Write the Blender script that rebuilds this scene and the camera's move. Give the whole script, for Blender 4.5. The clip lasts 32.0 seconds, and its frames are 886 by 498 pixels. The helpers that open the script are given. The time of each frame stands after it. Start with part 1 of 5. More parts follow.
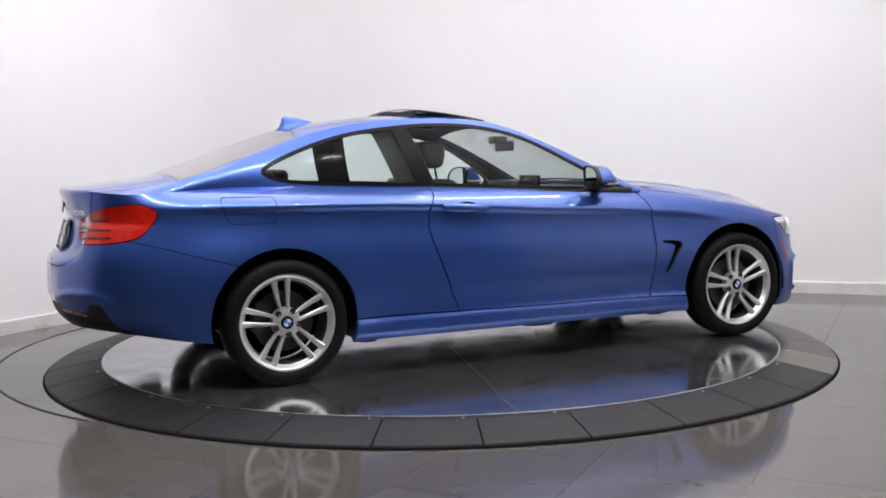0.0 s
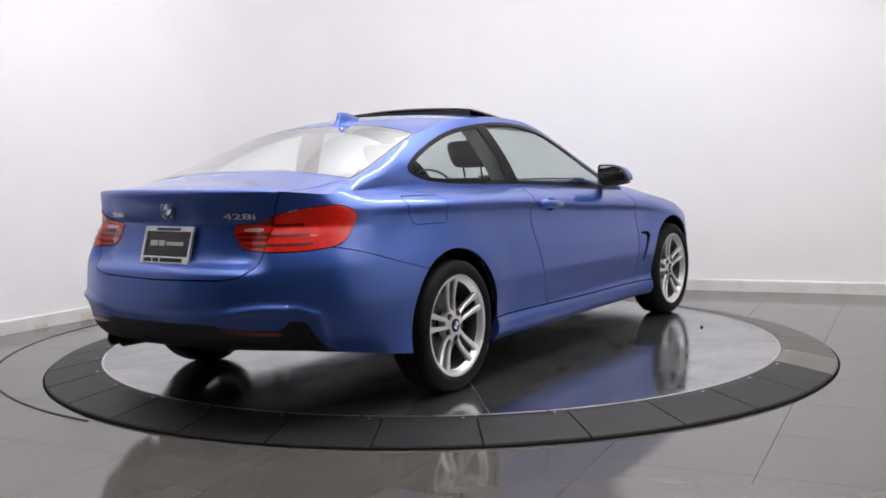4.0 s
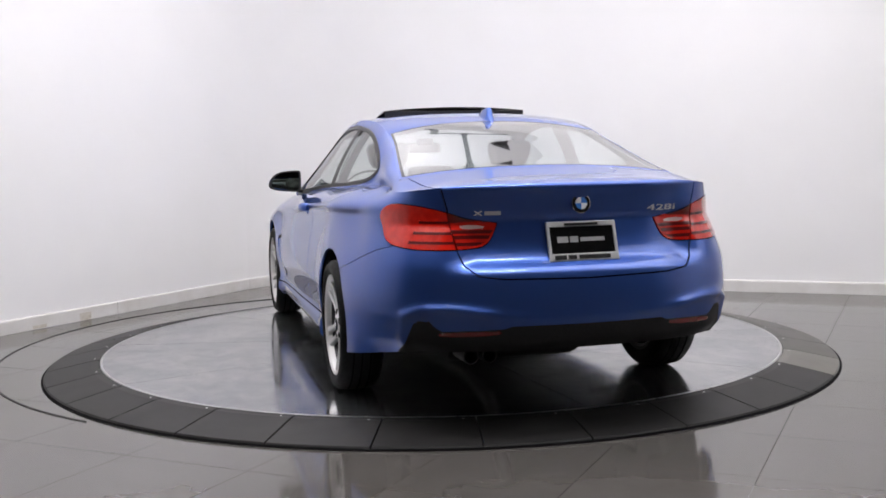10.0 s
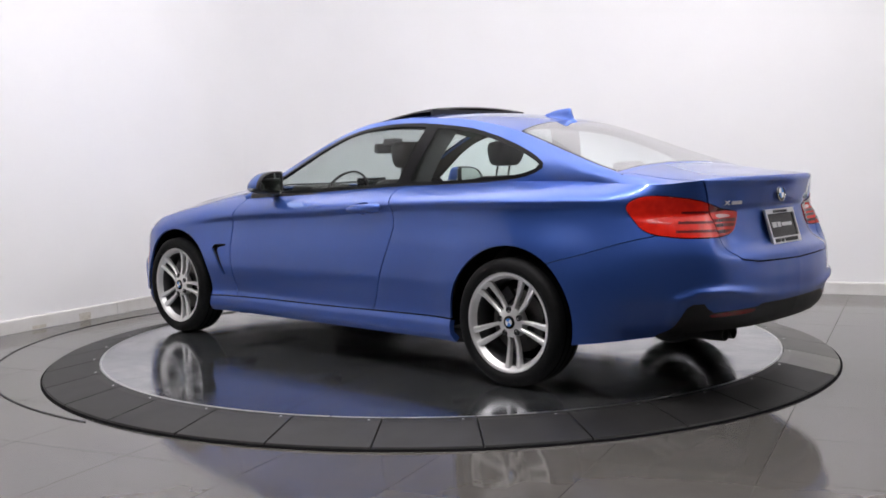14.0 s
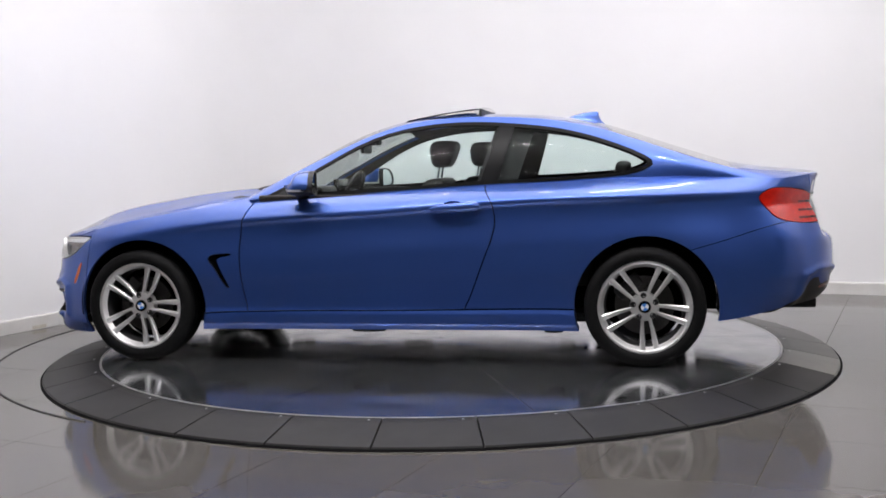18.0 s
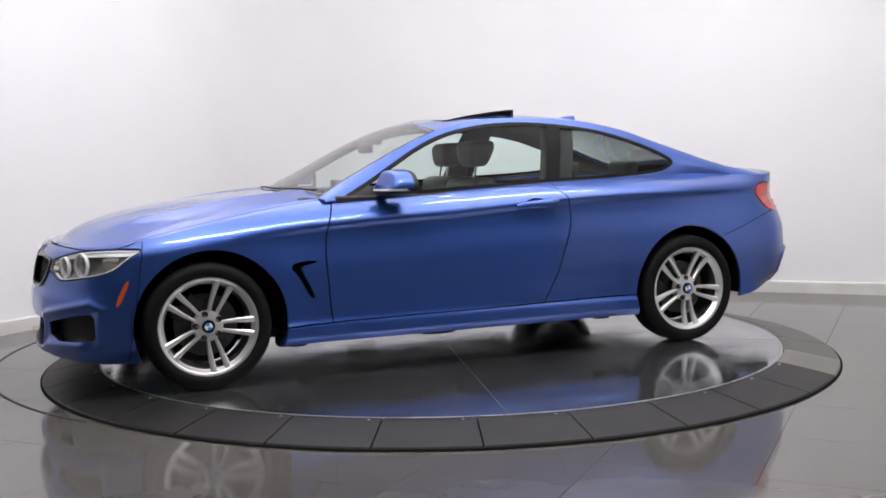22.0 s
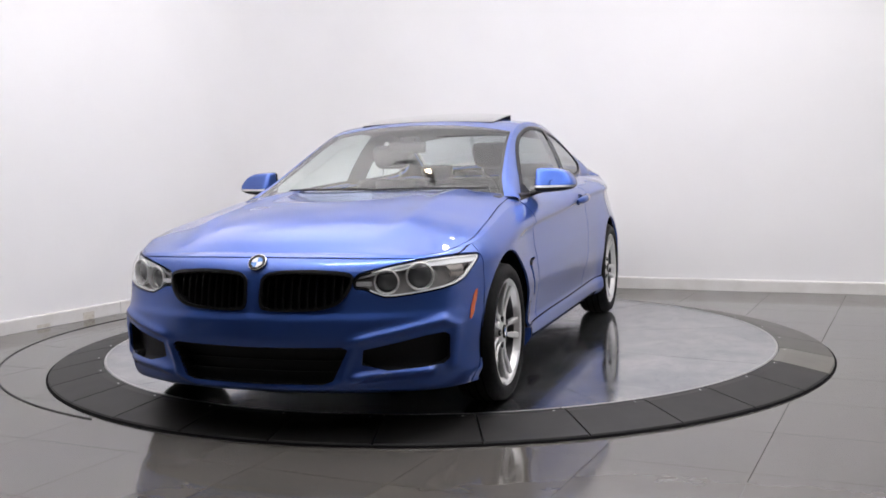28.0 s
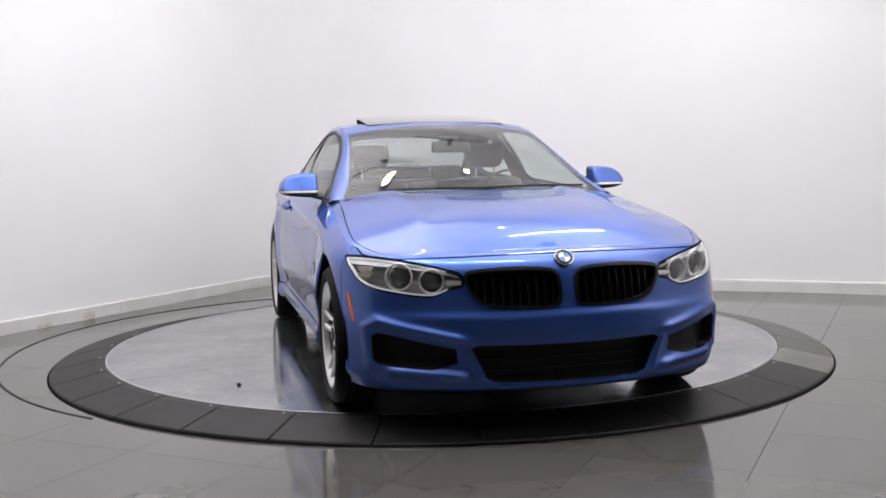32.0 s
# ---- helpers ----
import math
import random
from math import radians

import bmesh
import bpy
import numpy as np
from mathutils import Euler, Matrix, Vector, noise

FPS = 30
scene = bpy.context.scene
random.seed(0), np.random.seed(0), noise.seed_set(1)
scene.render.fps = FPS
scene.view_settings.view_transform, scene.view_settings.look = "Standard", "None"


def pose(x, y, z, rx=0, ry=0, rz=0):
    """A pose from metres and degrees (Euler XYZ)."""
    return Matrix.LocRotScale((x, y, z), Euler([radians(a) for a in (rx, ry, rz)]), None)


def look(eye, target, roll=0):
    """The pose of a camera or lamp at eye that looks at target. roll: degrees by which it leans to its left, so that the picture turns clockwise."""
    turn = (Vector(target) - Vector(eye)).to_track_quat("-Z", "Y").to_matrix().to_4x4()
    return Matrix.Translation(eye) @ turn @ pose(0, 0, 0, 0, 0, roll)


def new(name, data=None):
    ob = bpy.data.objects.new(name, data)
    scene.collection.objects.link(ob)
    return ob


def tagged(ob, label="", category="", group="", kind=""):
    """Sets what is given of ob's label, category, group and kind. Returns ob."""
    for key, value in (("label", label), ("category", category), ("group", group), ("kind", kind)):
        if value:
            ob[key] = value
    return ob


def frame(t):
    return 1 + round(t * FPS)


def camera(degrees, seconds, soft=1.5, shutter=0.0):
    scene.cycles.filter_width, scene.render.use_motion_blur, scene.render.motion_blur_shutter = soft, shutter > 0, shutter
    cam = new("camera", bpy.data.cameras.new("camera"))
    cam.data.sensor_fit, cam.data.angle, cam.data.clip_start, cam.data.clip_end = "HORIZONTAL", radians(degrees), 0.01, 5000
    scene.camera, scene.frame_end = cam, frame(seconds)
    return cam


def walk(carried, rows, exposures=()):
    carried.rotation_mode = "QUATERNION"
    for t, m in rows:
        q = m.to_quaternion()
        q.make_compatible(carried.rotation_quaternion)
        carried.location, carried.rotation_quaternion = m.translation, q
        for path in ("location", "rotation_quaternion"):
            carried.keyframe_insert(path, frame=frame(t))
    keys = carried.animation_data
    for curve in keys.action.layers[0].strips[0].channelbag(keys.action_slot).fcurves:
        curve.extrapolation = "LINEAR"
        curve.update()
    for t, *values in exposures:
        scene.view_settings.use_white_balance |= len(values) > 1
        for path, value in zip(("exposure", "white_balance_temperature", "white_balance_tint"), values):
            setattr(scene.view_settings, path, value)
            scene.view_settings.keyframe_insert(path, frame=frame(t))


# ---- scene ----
# camera: fixed on a tripod in front of the turntable; the focus breathes a little
cam = camera(46.578, 32.0, soft=1.7)
EYE = Vector((0.0, -6.4045, 1.0986))
AHEAD = Vector((0.0037, 0.9964, -0.0847)).normalized()
SLIDE = ((0.0, 0.0), (8.5, 0.0), (10.0, 0.025), (12.5, 0.035), (25.5, 0.035), (27.5, -0.03), (29.0, -0.06), (32.0, -0.06))
walk(cam, [(t, look(EYE + AHEAD * d, EYE + AHEAD * 10, -1.2528)) for t, d in SLIDE])

# ---- light ----
world = bpy.data.worlds.new("studio_surroundings")
world.use_nodes = True
scene.world = world
world.node_tree.nodes["Background"].inputs[0].default_value = (0.9, 0.93, 1.0, 1)
world.node_tree.nodes["Background"].inputs[1].default_value = 0.15
scene.view_settings.exposure = -0.07


def area(name, x, y, z, sx, sy, watts, tilt=0.0, turn=0.0, colour=(1, 0.965, 0.985)):
    data = bpy.data.lights.new(name, "AREA")
    data.shape, data.size, data.size_y, data.energy, data.color = "RECTANGLE", sx, sy, watts, colour
    ob = new(name, data)
    ob.matrix_world = pose(x, y, z, tilt, 0, turn)
    return ob


# narrow tube lamps under the ceiling
for lx, ly, sx, sy, watts in ((-0.15, -2.4, 2.7, 0.08, 92), (-0.1, -4.6, 3.0, 0.05, 10)):
    area("ceiling_lamp", lx, ly, 3.90, sx, sy, watts, 0, 0)
area("ceiling_lamp", 1.45, 0.45, 3.90, 1.9, 0.08, 26, 0, 42)
# added area lamps facing up, unseen from below, that wash the white ceiling
for lx, ly, watts in ((-1.9, -2.2, 112), (2.3, -2.0, 125), (-1.2, 0.8, 138), (2.0, 0.0, 100), (5.2, -3.2, 110)):
    area("uplight", lx, ly, 2.90, 2.5, 2.5, watts, 180, 0)

# ---- materials ----


def shader(name, colour, rough=0.5, metal=0.0, **extra):
    m = bpy.data.materials.new(name)
    m.use_nodes = True
    b = m.node_tree.nodes["Principled BSDF"]
    b.inputs["Base Color"].default_value = (*colour, 1)
    b.inputs["Roughness"].default_value = rough
    b.inputs["Metallic"].default_value = metal
    for key, value in extra.items():
        b.inputs[key.replace("_", " ")].default_value = value
    return m


def noisy(m, scale, low, high, target="Base Color", detail=6.0, bump=0.0, space="Object", stretch=(1, 1, 1)):
    """Vary one input of the shader between two values with noise; optionally bump by the same noise."""
    nt = m.node_tree
    b = nt.nodes["Principled BSDF"]
    co = nt.nodes.new("ShaderNodeTexCoord")
    mp = nt.nodes.new("ShaderNodeMapping")
    mp.inputs["Scale"].default_value = stretch
    tx = nt.nodes.new("ShaderNodeTexNoise")
    tx.inputs["Scale"].default_value, tx.inputs["Detail"].default_value = scale, detail
    rp = nt.nodes.new("ShaderNodeValToRGB")
    four = lambda v: (*v, 1) if hasattr(v, "__len__") else (v, v, v, 1)
    rp.color_ramp.elements[0].color, rp.color_ramp.elements[1].color = four(low), four(high)
    rp.color_ramp.elements[0].position, rp.color_ramp.elements[1].position = 0.3, 0.7
    nt.links.new(co.outputs[space], mp.inputs[0])
    nt.links.new(mp.outputs[0], tx.inputs["Vector"])
    nt.links.new(tx.outputs["Fac"], rp.inputs[0])
    if target:
        nt.links.new(rp.outputs[0], b.inputs[target])
    if bump:
        bp = nt.nodes.new("ShaderNodeBump")
        bp.inputs["Strength"].default_value, bp.inputs["Distance"].default_value = 1.0, bump
        nt.links.new(tx.outputs["Fac"], bp.inputs["Height"])
        nt.links.new(bp.outputs[0], b.inputs["Normal"])
    return m


PAINT = shader("blue_metallic_paint", (0.044, 0.099, 0.36), 0.36, 0.70, Coat_Weight=1.0, Coat_Roughness=0.015, Coat_IOR=1.5, Specular_Tint=(0.22, 0.34, 0.72, 1))
noisy(PAINT, 900.0, (0.038, 0.088, 0.33), (0.050, 0.110, 0.39), detail=1.0)
BLACK_GLOSS = shader("black_gloss", (0.006, 0.006, 0.0065), 0.05)
GRILLE = shader("grille_black", (0.006, 0.006, 0.006), 0.28, 0.0, Specular_IOR_Level=0.3)
WINDOW_TRIM = shader("satin_black_window_trim", (0.005, 0.005, 0.0055), 0.30, 0.0, Specular_IOR_Level=0.10)
BLACK = noisy(shader("black_plastic", (0.012, 0.012, 0.013), 0.55, 0.0, Specular_IOR_Level=0.3), 160.0, (0.010, 0.010, 0.011), (0.018, 0.018, 0.019))
DARK = shader("dark_void", (0.004, 0.004, 0.0045), 0.9, 0.0, Specular_IOR_Level=0.05)
TRIM = shader("grey_black_trim", (0.03, 0.03, 0.032), 0.4)
RUBBER = noisy(shader("tyre_rubber", (0.006, 0.006, 0.0063), 0.62, Specular_IOR_Level=0.15), 60.0, 0.55, 0.72, "Roughness", bump=0.0006)
ALLOY = noisy(shader("silver_alloy", (0.70, 0.693, 0.686), 0.34, 0.72), 35.0, 0.30, 0.42, "Roughness")
CHROME = shader("chrome", (0.8, 0.8, 0.82), 0.08, 1.0)
# the wheel barrel's shade is put into a near-black copy of the alloy
BARREL = shader("alloy_in_painted_shade", (0.055, 0.055, 0.058), 0.45, 0.5)
STEEL = noisy(shader("brake_steel", (0.10, 0.097, 0.094), 0.4, 1.0), 40.0, 0.25, 0.5, "Roughness")
RED = noisy(shader("red_lens", (0.54, 0.013, 0.006), 0.10, 0.0, Coat_Weight=0.5), 30.0, (0.47, 0.010, 0.005), (0.61, 0.017, 0.008))
REVERSE_LENS = shader("pink_white_lens", (0.62, 0.42, 0.40), 0.15, 0.0, Coat_Weight=0.6)
RED_RIB = shader("red_lens_rib", (0.10, 0.005, 0.005), 0.2)
RED_DARK = shader("dark_red_lens", (0.17, 0.008, 0.007), 0.1, 0.0, Coat_Weight=1.0)
BROWN_LENS = shader("brown_reflector", (0.30, 0.27, 0.25), 0.2)
AMBER = shader("amber_lens", (0.55, 0.09, 0.02), 0.15, 0.0, Coat_Weight=1.0)
WHITE_PLASTIC = shader("white_badge", (0.75, 0.76, 0.78), 0.2)
BADGE_BLUE = shader("badge_blue", (0.05, 0.2, 0.6), 0.2, 0.0, Coat_Weight=1.0)
FABRIC = noisy(shader("black_leather", (0.018, 0.015, 0.0135), 0.45, Specular_IOR_Level=0.3), 45.0, (0.013, 0.0108, 0.0098), (0.026, 0.0215, 0.0195))
LINING = shader("anthracite_headliner", (0.02, 0.02, 0.0205), 0.9)
MIRROR = shader("mirror_glass", (0.72, 0.78, 0.76), 0.02, 1.0)
LAMP_SILVER = shader("lamp_reflector", (0.80, 0.80, 0.80), 0.3, 0.35)
LAMP_DARK = shader("dark_lamp_bowl", (0.40, 0.39, 0.38), 0.22, 0.15)
LAMP_GREY = shader("lamp_housing", (0.42, 0.42, 0.43), 0.3, 0.3)
ROOF_GLASS = shader("dark_roof_glass", (0.03, 0.03, 0.031), 0.05, 0.0, IOR=2.0, Coat_Weight=1.0, Coat_IOR=2.0)
PLATE_FRAME = shader("bright_plate_frame", (0.66, 0.66, 0.67), 0.30, 0.6)
PROJECTOR = shader("projector_glass", (0.085, 0.088, 0.092), 0.10)
LAMP_RING = shader("lamp_ring", (0.8, 0.82, 0.84), 0.25)

WALL = noisy(shader("white_painted_wall", (0.80, 0.795, 0.80), 0.6), 1.3, (0.785, 0.78, 0.785), (0.815, 0.81, 0.815))
BASEBOARD = noisy(shader("white_baseboard", (0.66, 0.65, 0.635), 0.5), 5.0, (0.60, 0.585, 0.56), (0.69, 0.68, 0.67))
SCUFF = noisy(shader("scuffed_wood", (0.35, 0.30, 0.24), 0.7), 30.0, (0.42, 0.38, 0.32), (0.62, 0.59, 0.54))
DARK_WALL = noisy(shader("unseen_dark_surround", (0.06, 0.06, 0.062), 0.7), 3.0, (0.05, 0.05, 0.052), (0.08, 0.08, 0.08))
BULB = shader("warm_lit_bulb", (1.0, 0.8, 0.6), 0.4, 0.0, Emission_Color=(1.0, 0.74, 0.46, 1), Emission_Strength=55.0)
BULB_WHITE = shader("white_lit_bulb", (1.0, 0.95, 0.9), 0.4, 0.0, Emission_Color=(1.0, 0.95, 0.88, 1), Emission_Strength=40.0)
CEILING = shader("white_ceiling", (0.82, 0.82, 0.82), 0.8)
TILE = shader("grey_polished_tile", (0.092, 0.088, 0.084), 0.09, Specular_IOR_Level=0.40)
GROUT = noisy(shader("dark_grout", (0.05, 0.048, 0.046), 0.8), 40.0, (0.035, 0.034, 0.033), (0.07, 0.067, 0.064))
PLATE = shader("turntable_sheet_steel", (0.42, 0.42, 0.425), 0.10, 0.93)
EDGE_STEEL = noisy(shader("bare_steel_edge", (0.6, 0.6, 0.6), 0.3, 1.0), 30.0, 0.25, 0.42, "Roughness")
RAMP = noisy(shader("black_ramp_rubber", (0.014, 0.014, 0.014), 0.5, 0.0, Specular_IOR_Level=0.22), 6.0, (0.0095, 0.0092, 0.0090), (0.0170, 0.0163, 0.0158), bump=0.0008)
RAMP_KHAKI = noisy(shader("khaki_ramp", (0.06, 0.054, 0.042), 0.3), 6.0, (0.045, 0.041, 0.032), (0.085, 0.078, 0.060))
RAMP_BROWN = noisy(shader("dark_brown_ramp", (0.03, 0.027, 0.022), 0.38), 7.0, (0.020, 0.0185, 0.016), (0.040, 0.036, 0.029))


def clouded(m, layers, rough):
    """Stains in the world's space: layers of (scale, stretch, low, high, strength) multiply the colour; rough is (scale, low, high)."""
    nt = m.node_tree
    b = nt.nodes["Principled BSDF"]
    co = nt.nodes.new("ShaderNodeTexCoord") if m is PLATE else nt.nodes.new("ShaderNodeNewGeometry")
    place = co.outputs["Object"] if m is PLATE else co.outputs["Position"]
    info = nt.nodes.new("ShaderNodeObjectInfo")
    tone = nt.nodes.new("ShaderNodeMapRange")
    tone.inputs["To Min"].default_value, tone.inputs["To Max"].default_value = 0.90, 1.08
    nt.links.new(info.outputs["Random"], tone.inputs["Value"])
    last = nt.nodes.new("ShaderNodeMix")
    last.data_type, last.blend_type = "RGBA", "MULTIPLY"
    last.inputs[0].default_value = 1.0
    last.inputs[6].default_value = b.inputs["Base Color"].default_value
    nt.links.new(tone.outputs[0], last.inputs[7])

    def noise(scale, stretch, detail, twist):
        mp, tx = nt.nodes.new("ShaderNodeMapping"), nt.nodes.new("ShaderNodeTexNoise")
        mp.inputs["Scale"].default_value = stretch
        tx.inputs["Scale"].default_value, tx.inputs["Detail"].default_value, tx.inputs["Distortion"].default_value = scale, detail, twist
        nt.links.new(place, mp.inputs[0])
        nt.links.new(mp.outputs[0], tx.inputs["Vector"])
        return tx.outputs["Fac"]

    for scale, stretch, low, high, strength in layers:
        rp, mix = nt.nodes.new("ShaderNodeValToRGB"), nt.nodes.new("ShaderNodeMix")
        rp.color_ramp.elements[0].color, rp.color_ramp.elements[1].color = (*low, 1), (*high, 1)
        rp.color_ramp.elements[0].position, rp.color_ramp.elements[1].position = 0.36, 0.64
        mix.data_type, mix.blend_type = "RGBA", "MULTIPLY"
        mix.inputs[0].default_value = strength
        nt.links.new(noise(scale, stretch, 7.0, 0.4), rp.inputs[0])
        nt.links.new(last.outputs[2], mix.inputs[6])
        nt.links.new(rp.outputs[0], mix.inputs[7])
        last = mix
    nt.links.new(last.outputs[2], b.inputs["Base Color"])
    scale, low, high = rough
    mr = nt.nodes.new("ShaderNodeMapRange")
    mr.inputs["From Min"].default_value, mr.inputs["From Max"].default_value = 0.34, 0.66
    mr.inputs["To Min"].default_value, mr.inputs["To Max"].default_value = low, high
    nt.links.new(noise(scale, (1, 1, 1), 5.0, 0.8), mr.inputs["Value"])
    nt.links.new(mr.outputs[0], b.inputs["Roughness"])


clouded(TILE, ((0.55, (1, 1, 1), (0.86, 0.835, 0.80), (1.04, 1.04, 1.04), 0.8), (5.0, (1, 1.6, 1), (0.92, 0.915, 0.90), (1.04, 1.04, 1.04), 0.7)), (0.8, 0.080, 0.083))
clouded(PLATE, ((2.4, (1, 1, 1), (0.62, 0.66, 0.72), (1.12, 1.12, 1.12), 0.75), (8.0, (1, 1.5, 1), (0.74, 0.77, 0.81), (1.10, 1.10, 1.09), 0.7), (45.0, (1, 1, 1), (0.93, 0.93, 0.93), (1.03, 1.03, 1.03), 0.6)), (3.2, 0.07, 0.18))

# ---- mesh helpers ----


def link_mesh(name, me, material, parent=None, label=""):
    me.materials.append(material)
    ob = new(name, me)
    if parent is not None:
        ob.parent = parent
    if label:
        tagged(ob, label)
    return ob


def part(name, bm, material, parent=None, label="", smooth=None):
    """One bmesh as one mesh object under a thing or a part."""
    me = bpy.data.meshes.new(name)
    bmesh.ops.recalc_face_normals(bm, faces=bm.faces)
    bm.to_mesh(me)
    bm.free()
    if smooth:
        me.shade_smooth()
        me.set_sharp_from_angle(angle=radians(smooth))
    return link_mesh(name, me, material, parent, label)


def box(x0, x1, y0, y1, z0, z1, bevel=0.0, seg=2, bm=None, m=None):
    bm = bm or bmesh.new()
    mid = Matrix.LocRotScale(((x0 + x1) / 2, (y0 + y1) / 2, (z0 + z1) / 2), None, (x1 - x0, y1 - y0, z1 - z0))
    made = bmesh.ops.create_cube(bm, size=1, matrix=(m or Matrix()) @ mid)
    if bevel:
        edges = list({e for v in made["verts"] for e in v.link_edges})
        bmesh.ops.bevel(bm, geom=edges, offset=bevel, segments=seg, profile=0.6, affect="EDGES")
    return bm


def lathe(profile, steps=64, axis="Y", closed=False):
    """Turn a profile of (along, radius) round an axis through the origin."""
    bm = bmesh.new()
    rings = []
    for a, r in profile:
        ring = []
        for k in range(steps):
            c, s = math.cos(2 * math.pi * k / steps), math.sin(2 * math.pi * k / steps)
            ring.append(bm.verts.new({"Y": (r * c, a, r * s), "X": (a, r * c, r * s), "Z": (r * c, r * s, a)}[axis]))
        rings.append(ring)
    n = len(rings)
    for i in range(n if closed else n - 1):
        p, q = rings[i], rings[(i + 1) % n]
        for k in range(steps):
            bm.faces.new((p[k], p[(k + 1) % steps], q[(k + 1) % steps], q[k]))
    if not closed:
        for ring in (rings[0], rings[-1]):
            bm.faces.new(ring)
    return bm


def sweep(points, radius, sides=8, flat=1.0):
    """A tube along a line of points, of one radius or one for each point; flat squeezes it in height."""
    bm = bmesh.new()
    pts = [Vector(p) for p in points]
    rings = []
    radii = list(radius) if isinstance(radius, (list, tuple)) else [radius] * len(pts)
    for i, p in enumerate(pts):
        radius = radii[i]
        d = (pts[min(i + 1, len(pts) - 1)] - pts[max(i - 1, 0)]).normalized()
        side = d.cross(Vector((0, 0, 1)))
        side = side.normalized() if side.length > 1e-4 else Vector((1, 0, 0))
        up = side.cross(d)
        rings.append([bm.verts.new(p + side * radius * math.cos(2 * math.pi * k / sides) + up * radius * flat * math.sin(2 * math.pi * k / sides)) for k in range(sides)])
    for p, q in zip(rings, rings[1:]):
        for k in range(sides):
            bm.faces.new((p[k], p[(k + 1) % sides], q[(k + 1) % sides], q[k]))
    bm.faces.new(rings[0])
    bm.faces.new(rings[-1])
    return bm


def prism(outline, z0, z1, bevel=0.0):
    """A slab from a plan outline."""
    bm = bmesh.new()
    low = [bm.verts.new((x, y, z0)) for x, y in outline]
    high = [bm.verts.new((x, y, z1)) for x, y in outline]
    top = bm.faces.new(high)
    bm.faces.new(low[::-1])
    n = len(low)
    for i in range(n):
        bm.faces.new((low[i], low[(i + 1) % n], high[(i + 1) % n], high[i]))
    if bevel:
        bmesh.ops.bevel(bm, geom=list(top.edges), offset=bevel, segments=1, affect="EDGES")
    return bm


# ---- smooth curves and sheet surfaces for the coachwork ----


def pchip(points):
    """A smooth function through (x, value) pairs that never overshoots; the values may be tuples."""
    points = sorted(points, key=lambda p: p[0])
    xs = np.array([p[0] for p in points], float)
    ys = np.array([np.atleast_1d(p[1]) for p in points], float)
    h = np.diff(xs)
    d = np.diff(ys, axis=0) / h[:, None]
    m = np.zeros_like(ys)
    m[0], m[-1] = d[0], d[-1]
    for i in range(1, len(xs) - 1):
        w1, w2 = 2 * h[i] + h[i - 1], h[i] + 2 * h[i - 1]
        ok = d[i - 1] * d[i] > 0
        with np.errstate(divide="ignore", invalid="ignore"):
            m[i] = np.where(ok, (w1 + w2) / (w1 / d[i - 1] + w2 / d[i]), 0)

    def f(x):
        x = np.clip(np.asarray(x, float), xs[0], xs[-1])
        i = np.clip(np.searchsorted(xs, x) - 1, 0, len(h) - 1)
        t = ((x - xs[i]) / h[i])[..., None]
        hh = h[i][..., None]
        v = ys[i] * (1 + 2 * t) * (1 - t) ** 2 + m[i] * hh * t * (1 - t) ** 2 + ys[i + 1] * t * t * (3 - 2 * t) + m[i + 1] * hh * t * t * (t - 1)
        return v[..., 0] if v.shape[-1] == 1 else v

    return f


def through_points(points):
    """A smooth space curve through points, as a function of 0..1 (Catmull-Rom by index)."""
    p = np.array(points, float)
    n = len(p)

    def f(t):
        u = np.clip(np.asarray(t, float), 0, 1) * (n - 1)
        i = np.clip(u.astype(int), 0, n - 2)
        t = (u - i)[..., None]
        a, b, c, d = p[np.maximum(i - 1, 0)], p[i], p[i + 1], p[np.minimum(i + 2, n - 1)]
        a = np.where((i == 0)[..., None], 2 * b - c, a)
        d = np.where((i == n - 2)[..., None], 2 * c - b, d)
        return 0.5 * (2 * b + (c - a) * t + (2 * a - 5 * b + 4 * c - d) * t * t + (3 * b - a - 3 * c + d) * t ** 3)

    return f


def smooth(a, b, x):
    t = np.clip((np.asarray(x, float) - a) / (b - a), 0, 1)
    return t * t * (3 - 2 * t)


